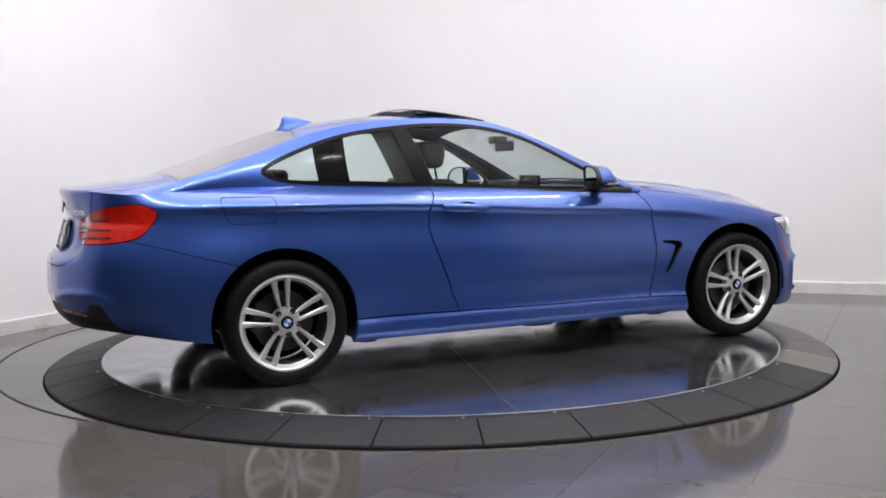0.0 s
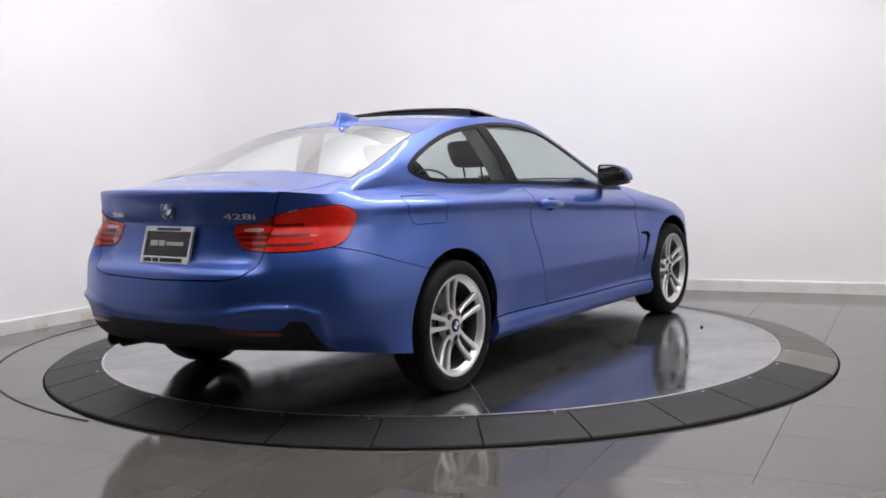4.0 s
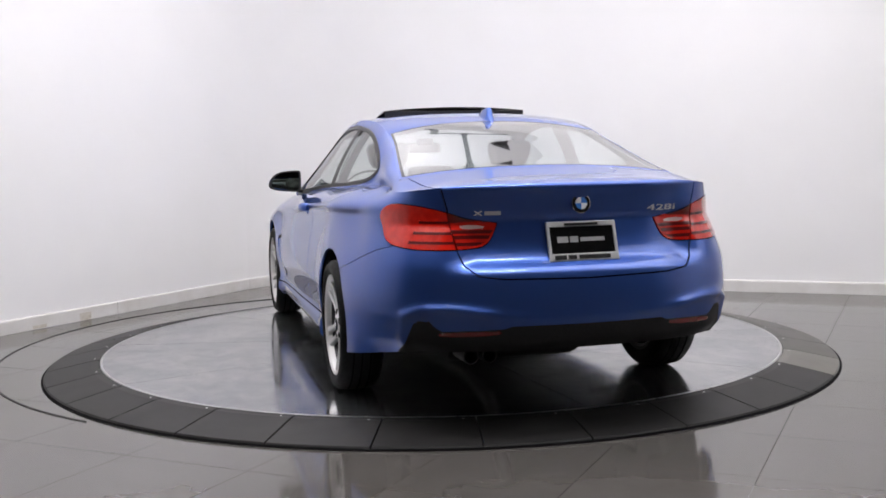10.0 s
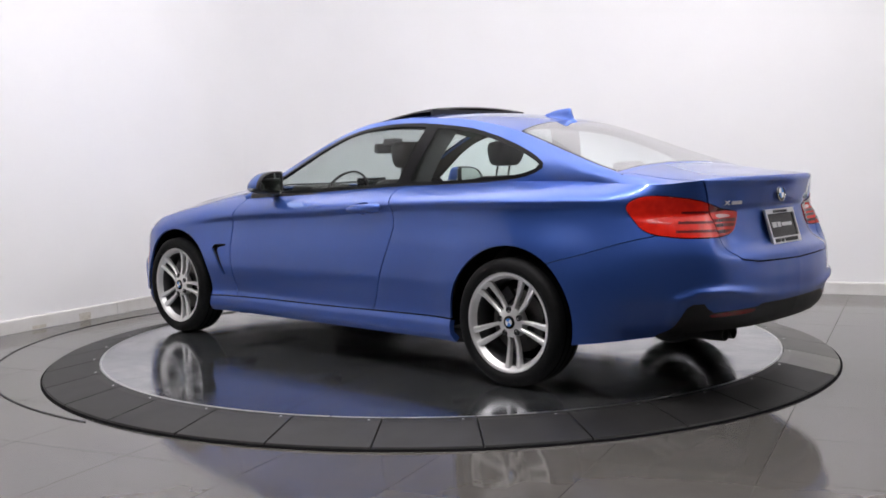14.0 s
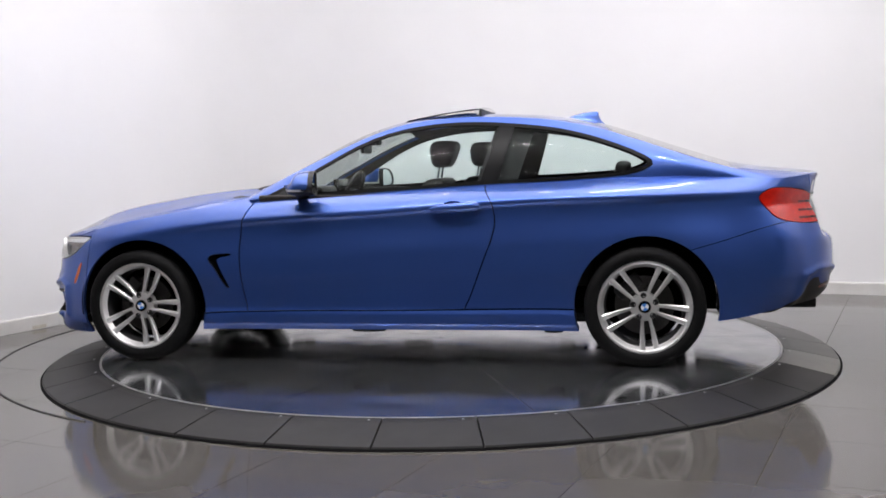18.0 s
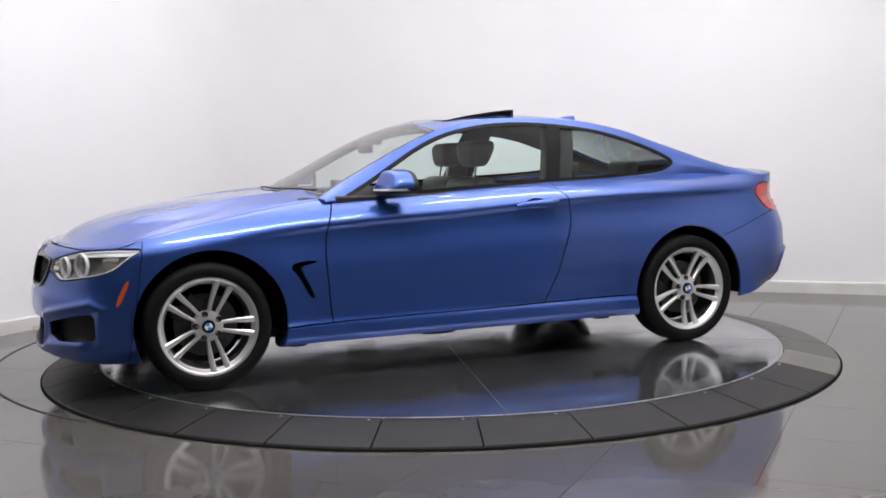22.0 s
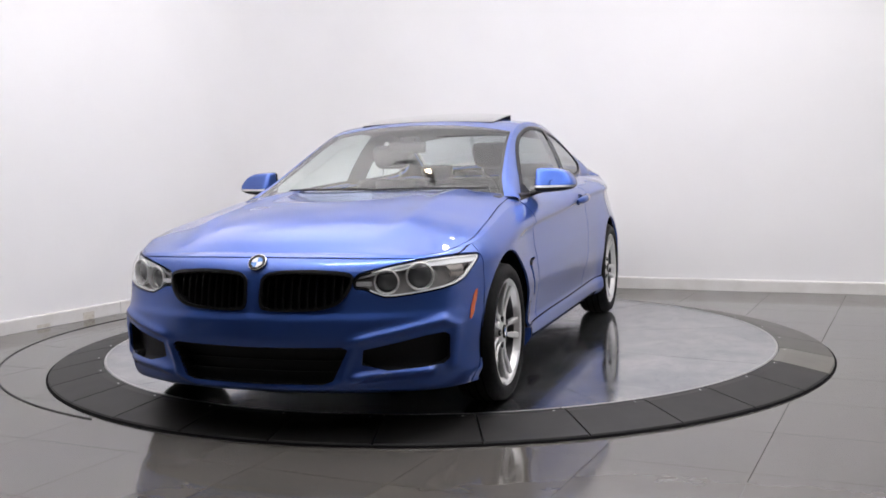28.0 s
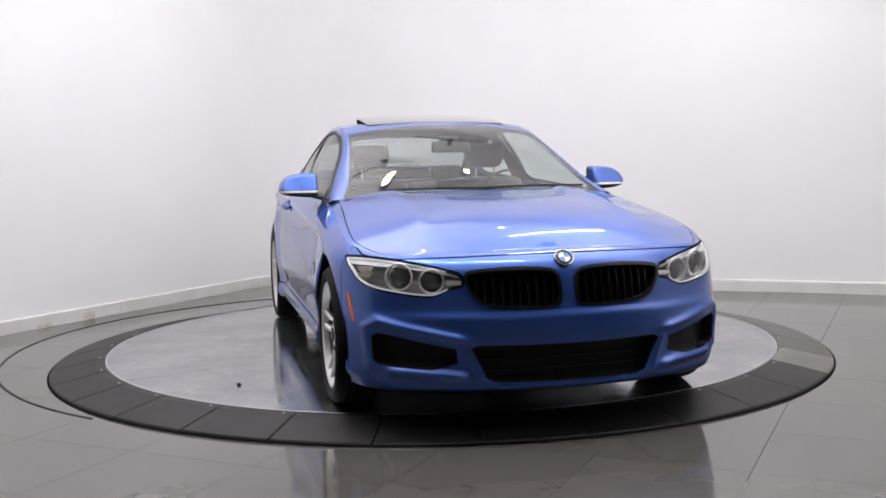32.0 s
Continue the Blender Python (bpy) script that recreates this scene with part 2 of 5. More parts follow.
class Sheet:
    """A triangle sheet with a normal and two parameters at each vertex, that can be cut along level lines."""

    def __init__(self, V, N, A, T):
        self.V, self.N, self.A, self.T = V, N, A, T

    @staticmethod
    def grid(P, A):
        """From an array of points (rows, columns, 3) and of parameters (rows, columns, 2)."""
        r, c = P.shape[:2]
        N = np.cross(np.gradient(P, axis=1), np.gradient(P, axis=0))
        N /= np.maximum(np.linalg.norm(N, axis=2, keepdims=True), 1e-12)
        k = np.arange(r * c).reshape(r, c)
        a, b, d, e = k[:-1, :-1].ravel(), k[:-1, 1:].ravel(), k[1:, :-1].ravel(), k[1:, 1:].ravel()
        T = np.concatenate([np.stack([a, d, e], 1), np.stack([a, e, b], 1)])
        return Sheet(P.reshape(-1, 3), N.reshape(-1, 3), A.reshape(-1, 2), T)

    def faces_along_normals(self):
        tri = self.V[self.T]
        n = np.cross(tri[:, 1] - tri[:, 0], tri[:, 2] - tri[:, 0])
        flip = (n * self.N[self.T].mean(1)).sum(1) < 0
        self.T[flip] = self.T[flip][:, ::-1]
        return self

    def turned(self, outward):
        """Make the normals point along outward(V)."""
        flip = (self.N * outward(self.V)).sum(1) < 0
        self.N = np.where(flip[:, None], -self.N, self.N)
        return self.faces_along_normals()

    def cut(self, f):
        """Split the triangles along f(V, A) = 0."""
        d = f(self.V, self.A)
        d = np.where(np.abs(d) < 1e-6, 1e-6, d)
        sign = d > 0
        s = sign[self.T]
        mixed = s.any(1) & ~s.all(1)
        keep = [self.T[~mixed]]
        V, N, A = [self.V], [self.N], [self.A]
        made, count, extra = {}, len(self.V), []

        def between(i, j):
            nonlocal count
            key = (i, j) if i < j else (j, i)
            if key not in made:
                i, j = key
                t = d[i] / (d[i] - d[j])
                V.append((self.V[i] + (self.V[j] - self.V[i]) * t)[None])
                n = self.N[i] + (self.N[j] - self.N[i]) * t
                N.append((n / max(np.linalg.norm(n), 1e-9))[None])
                A.append((self.A[i] + (self.A[j] - self.A[i]) * t)[None])
                made[key] = count
                count += 1
            return made[key]

        for tri in self.T[mixed]:
            a, b, c = (int(q) for q in tri)
            while sign[a] == sign[b] or sign[a] == sign[c]:
                a, b, c = b, c, a
            p, q = between(a, b), between(a, c)
            extra += [(a, p, q), (p, b, c), (p, c, q)]
        if extra:
            keep.append(np.array(extra))
        return Sheet(np.concatenate(V), np.concatenate(N), np.concatenate(A), np.concatenate(keep))

    def pick(self, test):
        """The triangles whose centre passes test(V, A), and the rest."""
        ok = test(self.V[self.T].mean(1), self.A[self.T].mean(1))
        return Sheet(self.V, self.N, self.A, self.T[ok]), Sheet(self.V, self.N, self.A, self.T[~ok])

    def mirrored(self):
        flip = np.array([1, -1, 1.0])
        return Sheet(self.V * flip, self.N * flip, self.A, self.T[:, ::-1].copy())

    def __add__(self, other):
        n = len(self.V)
        return Sheet(np.concatenate([self.V, other.V]), np.concatenate([self.N, other.N]), np.concatenate([self.A, other.A]), np.concatenate([self.T, other.T + n]))

    def tidy(self):
        used, inv = np.unique(self.T, return_inverse=True)
        return Sheet(self.V[used], self.N[used], self.A[used], inv.reshape(-1, 3))

    def welded(self):
        """Join vertices that lie together (the two halves at the middle)."""
        key = np.round(self.V / 0.0004).astype(int)
        _, first, inv = np.unique(key, axis=0, return_index=True, return_inverse=True)
        inv = inv.ravel()
        N = np.zeros((len(first), 3))
        np.add.at(N, inv, self.N)
        N /= np.maximum(np.linalg.norm(N, axis=1, keepdims=True), 1e-9)
        T = inv[self.T]
        T = T[(T[:, 0] != T[:, 1]) & (T[:, 1] != T[:, 2]) & (T[:, 0] != T[:, 2])]
        return Sheet(self.V[first], N, self.A[first], T)

    def offset(self, d):
        return Sheet(self.V + self.N * d, self.N, self.A, self.T)

    def mesh(self, name, lift=0.0, skirt=0.0, back=False):
        """A mesh; lift moves it along its normals, skirt turns its edges inwards by that depth, back closes it behind."""
        s = self.tidy()
        V, N, T = s.V + s.N * lift, s.N, s.T
        if skirt:
            e = np.concatenate([T[:, [0, 1]], T[:, [1, 2]], T[:, [2, 0]]])
            lo = np.sort(e, axis=1)
            _, idx, cnt = np.unique(lo, axis=0, return_index=True, return_counts=True)
            rim = e[idx[cnt == 1]]
            n0 = len(V)
            a, b = rim[:, 0], rim[:, 1]
            side = np.cross(V[b] - V[a], N[a])
            side /= np.maximum(np.linalg.norm(side, axis=1, keepdims=True), 1e-9)
            k = len(rim)
            V = np.concatenate([V, V[a], V[b], V[a] - N[a] * skirt, V[b] - N[b] * skirt])
            N = np.concatenate([N, side, side, side, side])
            i = n0 + np.arange(k)
            T = np.concatenate([T, np.stack([i + k, i, i + 2 * k], 1), np.stack([i + k, i + 2 * k, i + 3 * k], 1)])
            if back:
                m0 = len(V)
                V = np.concatenate([V, s.V + s.N * (lift - skirt)])
                N = np.concatenate([N, -s.N])
                T = np.concatenate([T, s.T[:, ::-1] + m0])
        me = bpy.data.meshes.new(name)
        me.from_pydata(V.tolist(), [], T.tolist())
        me.shade_smooth()
        me.normals_split_custom_set_from_vertices(N.tolist())
        return me


def sheet_part(name, sheet, material, parent, label="", lift=0.0, skirt=0.0, back=False):
    return link_mesh(name, sheet.mesh(name, lift, skirt, back), material, parent, label)


def outline_distance(poly, closed=True):
    """Signed distance to a polygon in two coordinates (negative inside), as a function of (u, v)."""
    p = np.array(poly, float)
    q = np.roll(p, -1, axis=0)
    if not closed:
        p, q = p[:-1], q[:-1]

    def f(u, v):
        u, v = np.asarray(u, float)[..., None], np.asarray(v, float)[..., None]
        ex, ey = q[:, 0] - p[:, 0], q[:, 1] - p[:, 1]
        t = np.clip(((u - p[:, 0]) * ex + (v - p[:, 1]) * ey) / (ex * ex + ey * ey), 0, 1)
        d = np.hypot(u - p[:, 0] - t * ex, v - p[:, 1] - t * ey).min(-1)
        if not closed:
            return d
        cross = ((p[:, 1] > v) != (q[:, 1] > v)) & (u < ex * (v - p[:, 1]) / np.where(ey == 0, 1e-9, ey) + p[:, 0])
        return np.where(cross.sum(-1) % 2 == 1, -d, d)

    return f


def rounded(poly, n=3):
    """The polygon with its corners cut smooth (Chaikin)."""
    p = np.array(poly, float)
    for _ in range(n):
        q = np.roll(p, -1, axis=0)
        p = np.stack([p * 0.75 + q * 0.25, p * 0.25 + q * 0.75], 1).reshape(-1, 2)
    return p


def pane_shader(name, tint, gloss=0.05, power=4.0):
    """A thin pane: clear tinted view, with more mirror towards grazing angles."""
    m = bpy.data.materials.new(name)
    m.use_nodes = True
    nt = m.node_tree
    nt.nodes.remove(nt.nodes["Principled BSDF"])
    clear, shine, mix = (nt.nodes.new(k) for k in ("ShaderNodeBsdfTransparent", "ShaderNodeBsdfGlossy", "ShaderNodeMixShader"))
    clear.inputs[0].default_value = (*tint, 1)
    shine.inputs["Roughness"].default_value = 0.02
    lw, pw, ad = nt.nodes.new("ShaderNodeLayerWeight"), nt.nodes.new("ShaderNodeMath"), nt.nodes.new("ShaderNodeMath")
    lw.inputs[0].default_value = 0.5
    pw.operation, pw.inputs[1].default_value = "POWER", power
    ad.operation, ad.inputs[1].default_value = "ADD", gloss
    ad.use_clamp = True
    nt.links.new(lw.outputs["Facing"], pw.inputs[0])
    nt.links.new(pw.outputs[0], ad.inputs[0])
    nt.links.new(ad.outputs[0], mix.inputs[0])
    nt.links.new(clear.outputs[0], mix.inputs[1])
    nt.links.new(shine.outputs[0], mix.inputs[2])
    nt.links.new(mix.outputs[0], nt.nodes["Material Output"].inputs[0])
    return m


GLASS = pane_shader("green_tinted_glass", (0.83, 0.91, 0.885), 0.012)
SCREEN_GLASS = pane_shader("windscreen_glass", (0.77, 0.81, 0.80), 0.02, 3.7)
REAR_GLASS = pane_shader("light_rear_glass", (0.80, 0.88, 0.90), 0.24, 3.2)
LENS = pane_shader("clear_lamp_lens", (0.97, 0.97, 0.97), 0.05)

# ---- the coachwork: x forward, y to its left, z up, metres; the axles stand at x = 1.405 and -1.405 ----
HALF_PLAN = through_points([(2.19, 0.0), (2.182, 0.2), (2.142, 0.42), (2.055, 0.62), (1.94, 0.765), (1.79, 0.85), (1.60, 0.890),
                            (1.405, 0.900), (0.9, 0.898), (0.45, 0.900), (0.0, 0.902), (-0.45, 0.904), (-0.9, 0.906), (-1.405, 0.910), (-1.72, 0.896), (-1.98, 0.855),
                            (-2.18, 0.775), (-2.33, 0.635), (-2.425, 0.42), (-2.457, 0.2), (-2.465, 0.0)])
_fine = np.linspace(0, 1, 4001)
_line = HALF_PLAN(_fine)
_run = np.concatenate([[0], np.cumsum(np.hypot(*np.diff(_line, axis=0).T))])
LENGTH = _run[-1]

# lower and upper edge of the side walls, by the plan's x
LOW = pchip([(-2.5, 0.315), (-2.38, 0.315), (-2.2, 0.30), (-1.8, 0.25), (-1.45, 0.20), (-1.0, 0.187), (1.0, 0.185), (1.5, 0.165), (1.9, 0.158), (2.2, 0.160)])
TOP = pchip([(-2.5, 1.000), (-2.43, 0.999), (-2.3, 0.984), (-2.15, 0.972), (-1.95, 0.978), (-1.6, 0.992), (-1.3, 0.988), (-0.9, 0.970), (-0.5, 0.958), (0.0, 0.930), (0.39, 0.912),
             (0.72, 0.893), (1.0, 0.868), (1.4, 0.808), (1.62, 0.765), (1.8, 0.732), (1.95, 0.718), (2.1, 0.722), (2.2, 0.730)])
CREASE = pchip([(-2.2, 0.90), (-1.5, 0.893), (-1.0, 0.886), (-0.58, 0.870), (0.03, 0.828), (0.65, 0.797), (1.1, 0.76), (1.5, 0.69), (2.2, 0.62)])
SHOULDER = pchip([(-2.3, 0.06), (-2.0, 0.085), (-1.75, 0.13), (-1.45, 0.19), (-1.0, 0.165), (-0.5, 0.130), (0.0, 0.108), (0.6, 0.100), (0.8, 0.095), (1.2, 0.075), (1.5, 0.060), (1.75, 0.045), (2.2, 0.05)])
FRONT = pchip([(0.150, 0.07), (0.165, 0.035), (0.185, 0.020), (0.20, 0.016), (0.30, 0.012), (0.40, 0.0), (0.46, 0.002), (0.50, 0.018), (0.58, 0.032), (0.65, 0.052), (0.69, 0.078), (0.72, 0.125), (0.74, 0.18)])
REAR = pchip([(0.25, 0.14), (0.31, 0.075), (0.36, 0.032), (0.43, 0.012), (0.47, 0.002), (0.53, 0.0), (0.60, 0.004), (0.640, 0.012), (0.660, 0.032), (0.680, 0.062), (0.700, 0.084), (0.75, 0.105), (0.82, 0.119), (0.845, 0.123), (0.87, 0.112), (0.95, 0.094), (0.985, 0.084), (1.0, 0.094)])

REAR_OUT = pchip([(0.25, 0.14), (0.31, 0.075), (0.36, 0.032), (0.43, 0.012), (0.47, 0.002), (0.53, 0.0), (0.60, 0.003), (0.655, 0.010), (0.70, 0.024), (0.75, 0.045), (0.80, 0.068), (0.845, 0.088), (0.87, 0.088), (0.95, 0.084), (0.985, 0.084), (1.0, 0.094)])


def side_inset(x, z):
    c, top, i = CREASE(x), TOP(x), SHOULDER(x)
    up = np.clip((z - c) / np.maximum(top - c, 0.02), 0, 1)
    above = i * up ** 1.75
    fade = smooth(1.35, 0.9, x) * smooth(-2.1, -1.6, x)
    d = c - z
    under = np.where(d > 0, 0.016 * smooth(0, 0.035, d) * (1 - 0.9 * smooth(0.06, 0.24, d)), 0) * fade
    low = 0.028 * smooth(0.50, 0.31, z) * smooth(1.2, 0.9, x) * smooth(-1.2, -0.9, x) - 0.014 * smooth(0.315, 0.265, z) * smooth(1.2, 1.0, x) * smooth(-1.2, -1.0, x)
    tuck = 0.035 * smooth(0.23, 0.17, z) + 0.068 * smooth(0.50, 1.02, z) * smooth(-1.25, -1.85, x)
    lean = 0.018 * smooth(0.48, 0.84, z)
    flare = 0.0
    for cx in (1.39, -1.415):
        r = np.hypot(x - cx, z - 0.32)
        flare = flare + 0.009 * smooth(0.62, 0.37, r)
    return np.where(z > c, above, under) + low + tuck + lean - flare


# raised edges of the bumpers, as lines in y and z, with height, width and the y at which they fade in
FRONT_EDGES = ((((0.395, 0.368), (0.47, 0.388), (0.76, 0.452), (0.800, 0.425), (0.790, 0.26)), 0.017, 0.018, 0.37, 0.47), (((0.38, 0.215), (0.50, 0.236), (0.71, 0.247)), 0.022, 0.020, 0.37, 0.46),
               (((0.0, 0.178), (0.30, 0.180), (0.385, 0.215), (0.43, 0.34)), 0.010, 0.014, -1.0, -0.9))
REAR_EDGES = ((((0.36, 0.470), (0.56, 0.500), (0.68, 0.496), (0.735, 0.468), (0.765, 0.30), (0.77, 0.15)), 0.012, 0.018, 0.34, 0.46), (((0.0, 0.440), (0.20, 0.442), (0.36, 0.470), (0.50, 0.490), (0.64, 0.495)), 0.006, 0.025, -1.0, -0.9))
FRONT_LINES = [(outline_distance(line, False), h, w, a, b) for line, h, w, a, b in FRONT_EDGES]
REAR_LINES = [(outline_distance(line, False), h, w, a, b) for line, h, w, a, b in REAR_EDGES]


def coach(u, z):
    """The wall's point at the run u from the nose (0) to the tail (LENGTH) and at height z."""
    t = np.interp(u, _run, _fine)
    p = HALF_PLAN(t)
    q = HALF_PLAN(np.minimum(t + 1e-4, 1)) - HALF_PLAN(np.maximum(t - 1e-4, 0))
    q /= np.maximum(np.linalg.norm(q, axis=-1, keepdims=True), 1e-12)
    n = np.stack([q[..., 1], -q[..., 0]], -1)
    x = p[..., 0]
    wf, wr = smooth(1.62, 2.02, x), smooth(-1.85, -2.28, x)
    inset = side_inset(x, z) * (1 - wf - wr) + FRONT(z) * (1 - 0.36 * smooth(0.48, 0.76, p[..., 1])) * wf + (REAR(z) + (REAR_OUT(z) - REAR(z)) * smooth(0.46, 0.62, p[..., 1])) * wr
    for weight, lines in ((wf, FRONT_LINES), (wr, REAR_LINES)):
        if (weight > 0).any():
            for dist, h, w, a, b in lines:
                inset = inset - weight * h * smooth(a, b, p[..., 1]) * np.exp(-(dist(p[..., 1], z + 0 * x) / w) ** 2)
    g = p - n * inset[..., None]
    g[..., 1] = np.maximum(g[..., 1], 0) * np.where(p[..., 1] < 1e-5, 0, 1)
    return np.stack([g[..., 0], g[..., 1], z + 0 * x], -1)


# which way the plan's normal points: checked once at the flank
if coach(np.array([LENGTH * 0.5]), np.array([0.96]))[0, 1] > coach(np.array([LENGTH * 0.5]), np.array([0.6]))[0, 1]:
    raise ValueError("wall inside out")


def run_at(x=None, y=None, z=0.6, rear=False):
    """The run u at which the wall at height z passes the given x or y."""
    u = np.linspace(0, LENGTH, 3000)
    p = coach(u, np.full_like(u, z))
    half = (u > LENGTH / 2) if rear else (u <= LENGTH / 2)
    if x is not None:
        return float(u[np.argmin(np.abs(p[:, 0] - x))])
    d = np.where(half, np.abs(p[:, 1] - y), 9)
    return float(u[np.argmin(d)])


rows, cols = 84, 560
uu = np.linspace(0, LENGTH, cols)
xx = HALF_PLAN(np.interp(uu, _run, _fine))[:, 0]
tt = np.linspace(0, 1, rows)
ZZ = LOW(xx)[None, :] + (TOP(xx) - LOW(xx))[None, :] * tt[:, None]
UU = np.repeat(uu[None, :], rows, 0)
P = coach(UU, ZZ)
OUTWARD = lambda V: np.stack([V[:, 0] * 0.25, V[:, 1] + 0.2, np.maximum(V[:, 2] - 0.6, 0)], -1)
wall = Sheet.grid(P, np.stack([UU, ZZ], -1)).turned(OUTWARD)
EDGE = P[-1]

# bonnet: from the wall's top edge to the middle
NOSE_U = run_at(x=0.72, z=0.9)
ke = np.where(uu <= NOSE_U)[0]
BONNET_MID = pchip([(0.84, 0.955), (0.92, 0.951), (1.0, 0.945), (1.17, 0.931), (1.353, 0.916), (1.533, 0.894), (1.716, 0.860), (1.86, 0.818), (1.95, 0.778), (2.02, 0.730)])
edge = EDGE[ke]
nose_x = edge[0, 0]
mid_x = pchip([(0.60, 0.80), (0.72, 0.865), (1.4, 1.46), (1.65, 1.74), (1.80, 1.90), (1.88, 1.965), (nose_x + 0.02, nose_x)])(edge[:, 0])
mid_x[0] = nose_x
mid_z = BONNET_MID(mid_x)
mid_z = np.where(mid_x >= nose_x - 1e-6, edge[0, 2], np.maximum(mid_z, edge[0, 2]))
q = np.linspace(0, 1, 44)[:, None]
cy = edge[None, :, 1] * (1 - q)
rel = 1 - q
cx_ = edge[None, :, 0] + (mid_x - edge[:, 0])[None, :] * (1 - rel ** 1.6)
rise = 1 - rel ** (2.5 + 5.0 * smooth(1.45, 0.85, mid_x)[None, :])
cz_ = edge[None, :, 2] + (mid_z - edge[:, 2])[None, :] * rise
ridge = 0.010 * np.exp(-((rel - 0.60) / 0.065) ** 2) - 0.003 * np.exp(-((rel - 0.80) / 0.10) ** 2)
cz_ = cz_ + ridge * smooth(1.95, 1.6, cx_)
BP = np.stack([cx_, cy + 0 * cx_, cz_], -1)
bonnet = Sheet.grid(BP, np.stack([np.repeat(rel, len(ke), 1), cx_], -1)).turned(lambda V: np.tile([0.2, 0, 1.0], (len(V), 1)))

# greenhouse: middle line, roof rail and belt
MIDLINE = through_points([(0.842, 0, 0.932), (0.745, 0, 0.994), (0.58, 0, 1.093), (0.36, 0, 1.213), (0.12, 0, 1.306), (-0.10, 0, 1.354), (-0.35, 0, 1.374),
                          (-0.62, 0, 1.371), (-0.88, 0, 1.354), (-1.12, 0, 1.316), (-1.33, 0, 1.254), (-1.53, 0, 1.184), (-1.75, 0, 1.110), (-1.90, 0, 1.062)])
RAIL = through_points([(0.79, 0.735, 0.918), (0.63, 0.680, 1.005), (0.45, 0.642, 1.093), (0.25, 0.606, 1.187), (0.05, 0.578, 1.268), (-0.15, 0.566, 1.318), (-0.40, 0.560, 1.338),
                       (-0.65, 0.558, 1.335), (-0.90, 0.556, 1.313), (-1.15, 0.560, 1.264), (-1.35, 0.574, 1.200), (-1.55, 0.606, 1.130), (-1.75, 0.638, 1.063), (-1.90, 0.662, 1.020)])
BELT_X = through_points([(0.76, 0), (0.60, 0), (0.45, 0), (0.25, 0), (0.05, 0), (-0.15, 0), (-0.40, 0), (-0.65, 0), (-0.90, 0), (-1.15, 0), (-1.40, 0), (-1.62, 0), (-1.82, 0), (-2.0, 0)])
g = np.linspace(0, 1, 240)
belt_x = BELT_X(g)[:, 0]
order = np.argsort(EDGE[80:-80, 0])
belt = np.stack([belt_x, np.interp(belt_x, EDGE[80:-80, 0][order], EDGE[80:-80, 1][order]), np.interp(belt_x, EDGE[80:-80, 0][order], EDGE[80:-80, 2][order])], -1)
mid, rail = MIDLINE(g), RAIL(g)
q = np.linspace(0, 1, 40)[:, None]
RX = mid[None, :, 0] + (rail - mid)[None, :, 0] * q ** 2
RY = rail[None, :, 1] * q
RZ = mid[None, :, 2] + (rail - mid)[None, :, 2] * q ** 2.4
top = Sheet.grid(np.stack([RX, RY, RZ], -1), np.stack([np.repeat(g[None, :], 40, 0), np.repeat(q, 240, 1)], -1)).turned(lambda V: np.stack([V[:, 0] + 0.4, V[:, 1] * 0.3, 0 * V[:, 0] + 1.2], -1))
q = np.linspace(0, 1, 36)[:, None, None]
bow = 4 * q * (1 - q) * (1 - smooth(0.86, 1.0, g))[None, :, None]
SP = rail[None] + (belt - rail)[None] * q + bow * np.array([0, 0.020, 0.006])
flank = Sheet.grid(SP, np.stack([np.repeat(g[None, :], 36, 0), np.repeat(q[..., 0], 240, 1)], -1)).turned(lambda V: np.stack([0 * V[:, 0], 0 * V[:, 0] + 1, 0 * V[:, 0] + 0.3], -1))

# boot deck: from the last roof section to the tail's top edge
TAIL_U = run_at(x=-2.0, z=0.98, rear=True)
kt = np.where(uu >= TAIL_U)[0]
kt = np.concatenate([[kt[0] - 1], kt])
edge = EDGE[kt].copy()
edge[0] = belt[-1]
tail_x = edge[-1, 0]
mid_x = pchip([(tail_x, tail_x), (-2.32, -2.30), (-2.2, -2.16), (-2.1, -2.03), (-1.99, -1.885)])(edge[:, 0])
DECK_MID = pchip([(tail_x, edge[-1, 2]), (-2.34, 1.004), (-2.28, 1.012), (-2.1, 1.030), (-1.88, 1.063)])
mid_z = DECK_MID(mid_x)
q = np.linspace(0, 1, 34)[:, None]
rel = 1 - q
DX = edge[None, :, 0] + (mid_x - edge[:, 0])[None, :] * (1 - rel ** 1.8)
DY = edge[None, :, 1] * rel
DZ = edge[None, :, 2] + (mid_z - edge[:, 2])[None, :] * (1 - rel ** 3.2)
# the first section of the deck is the last one of the greenhouse
sec = np.concatenate([np.stack([RX, RY, RZ], -1)[:, -1], SP[1:, -1]])
first = np.stack([np.interp(rel[:, 0] * edge[0, 1], sec[:, 1], sec[:, k]) for k in (0, 2)], -1)
w = smooth(0, 1, np.clip((edge[0, 0] - edge[:, 0]) / 0.16, 0, 1))[None, :]
dx0, dz0 = first[:, :1] - DX[:, :1], first[:, 1:] - DZ[:, :1]
DX, DZ = DX + dx0 * (1 - w), DZ + dz0 * (1 - w)
deck = Sheet.grid(np.stack([DX, DY + 0 * DX, DZ], -1), np.stack([np.repeat(rel, len(kt), 1), DX], -1)).turned(lambda V: np.tile([0, 0, 1.0], (len(V), 1)))

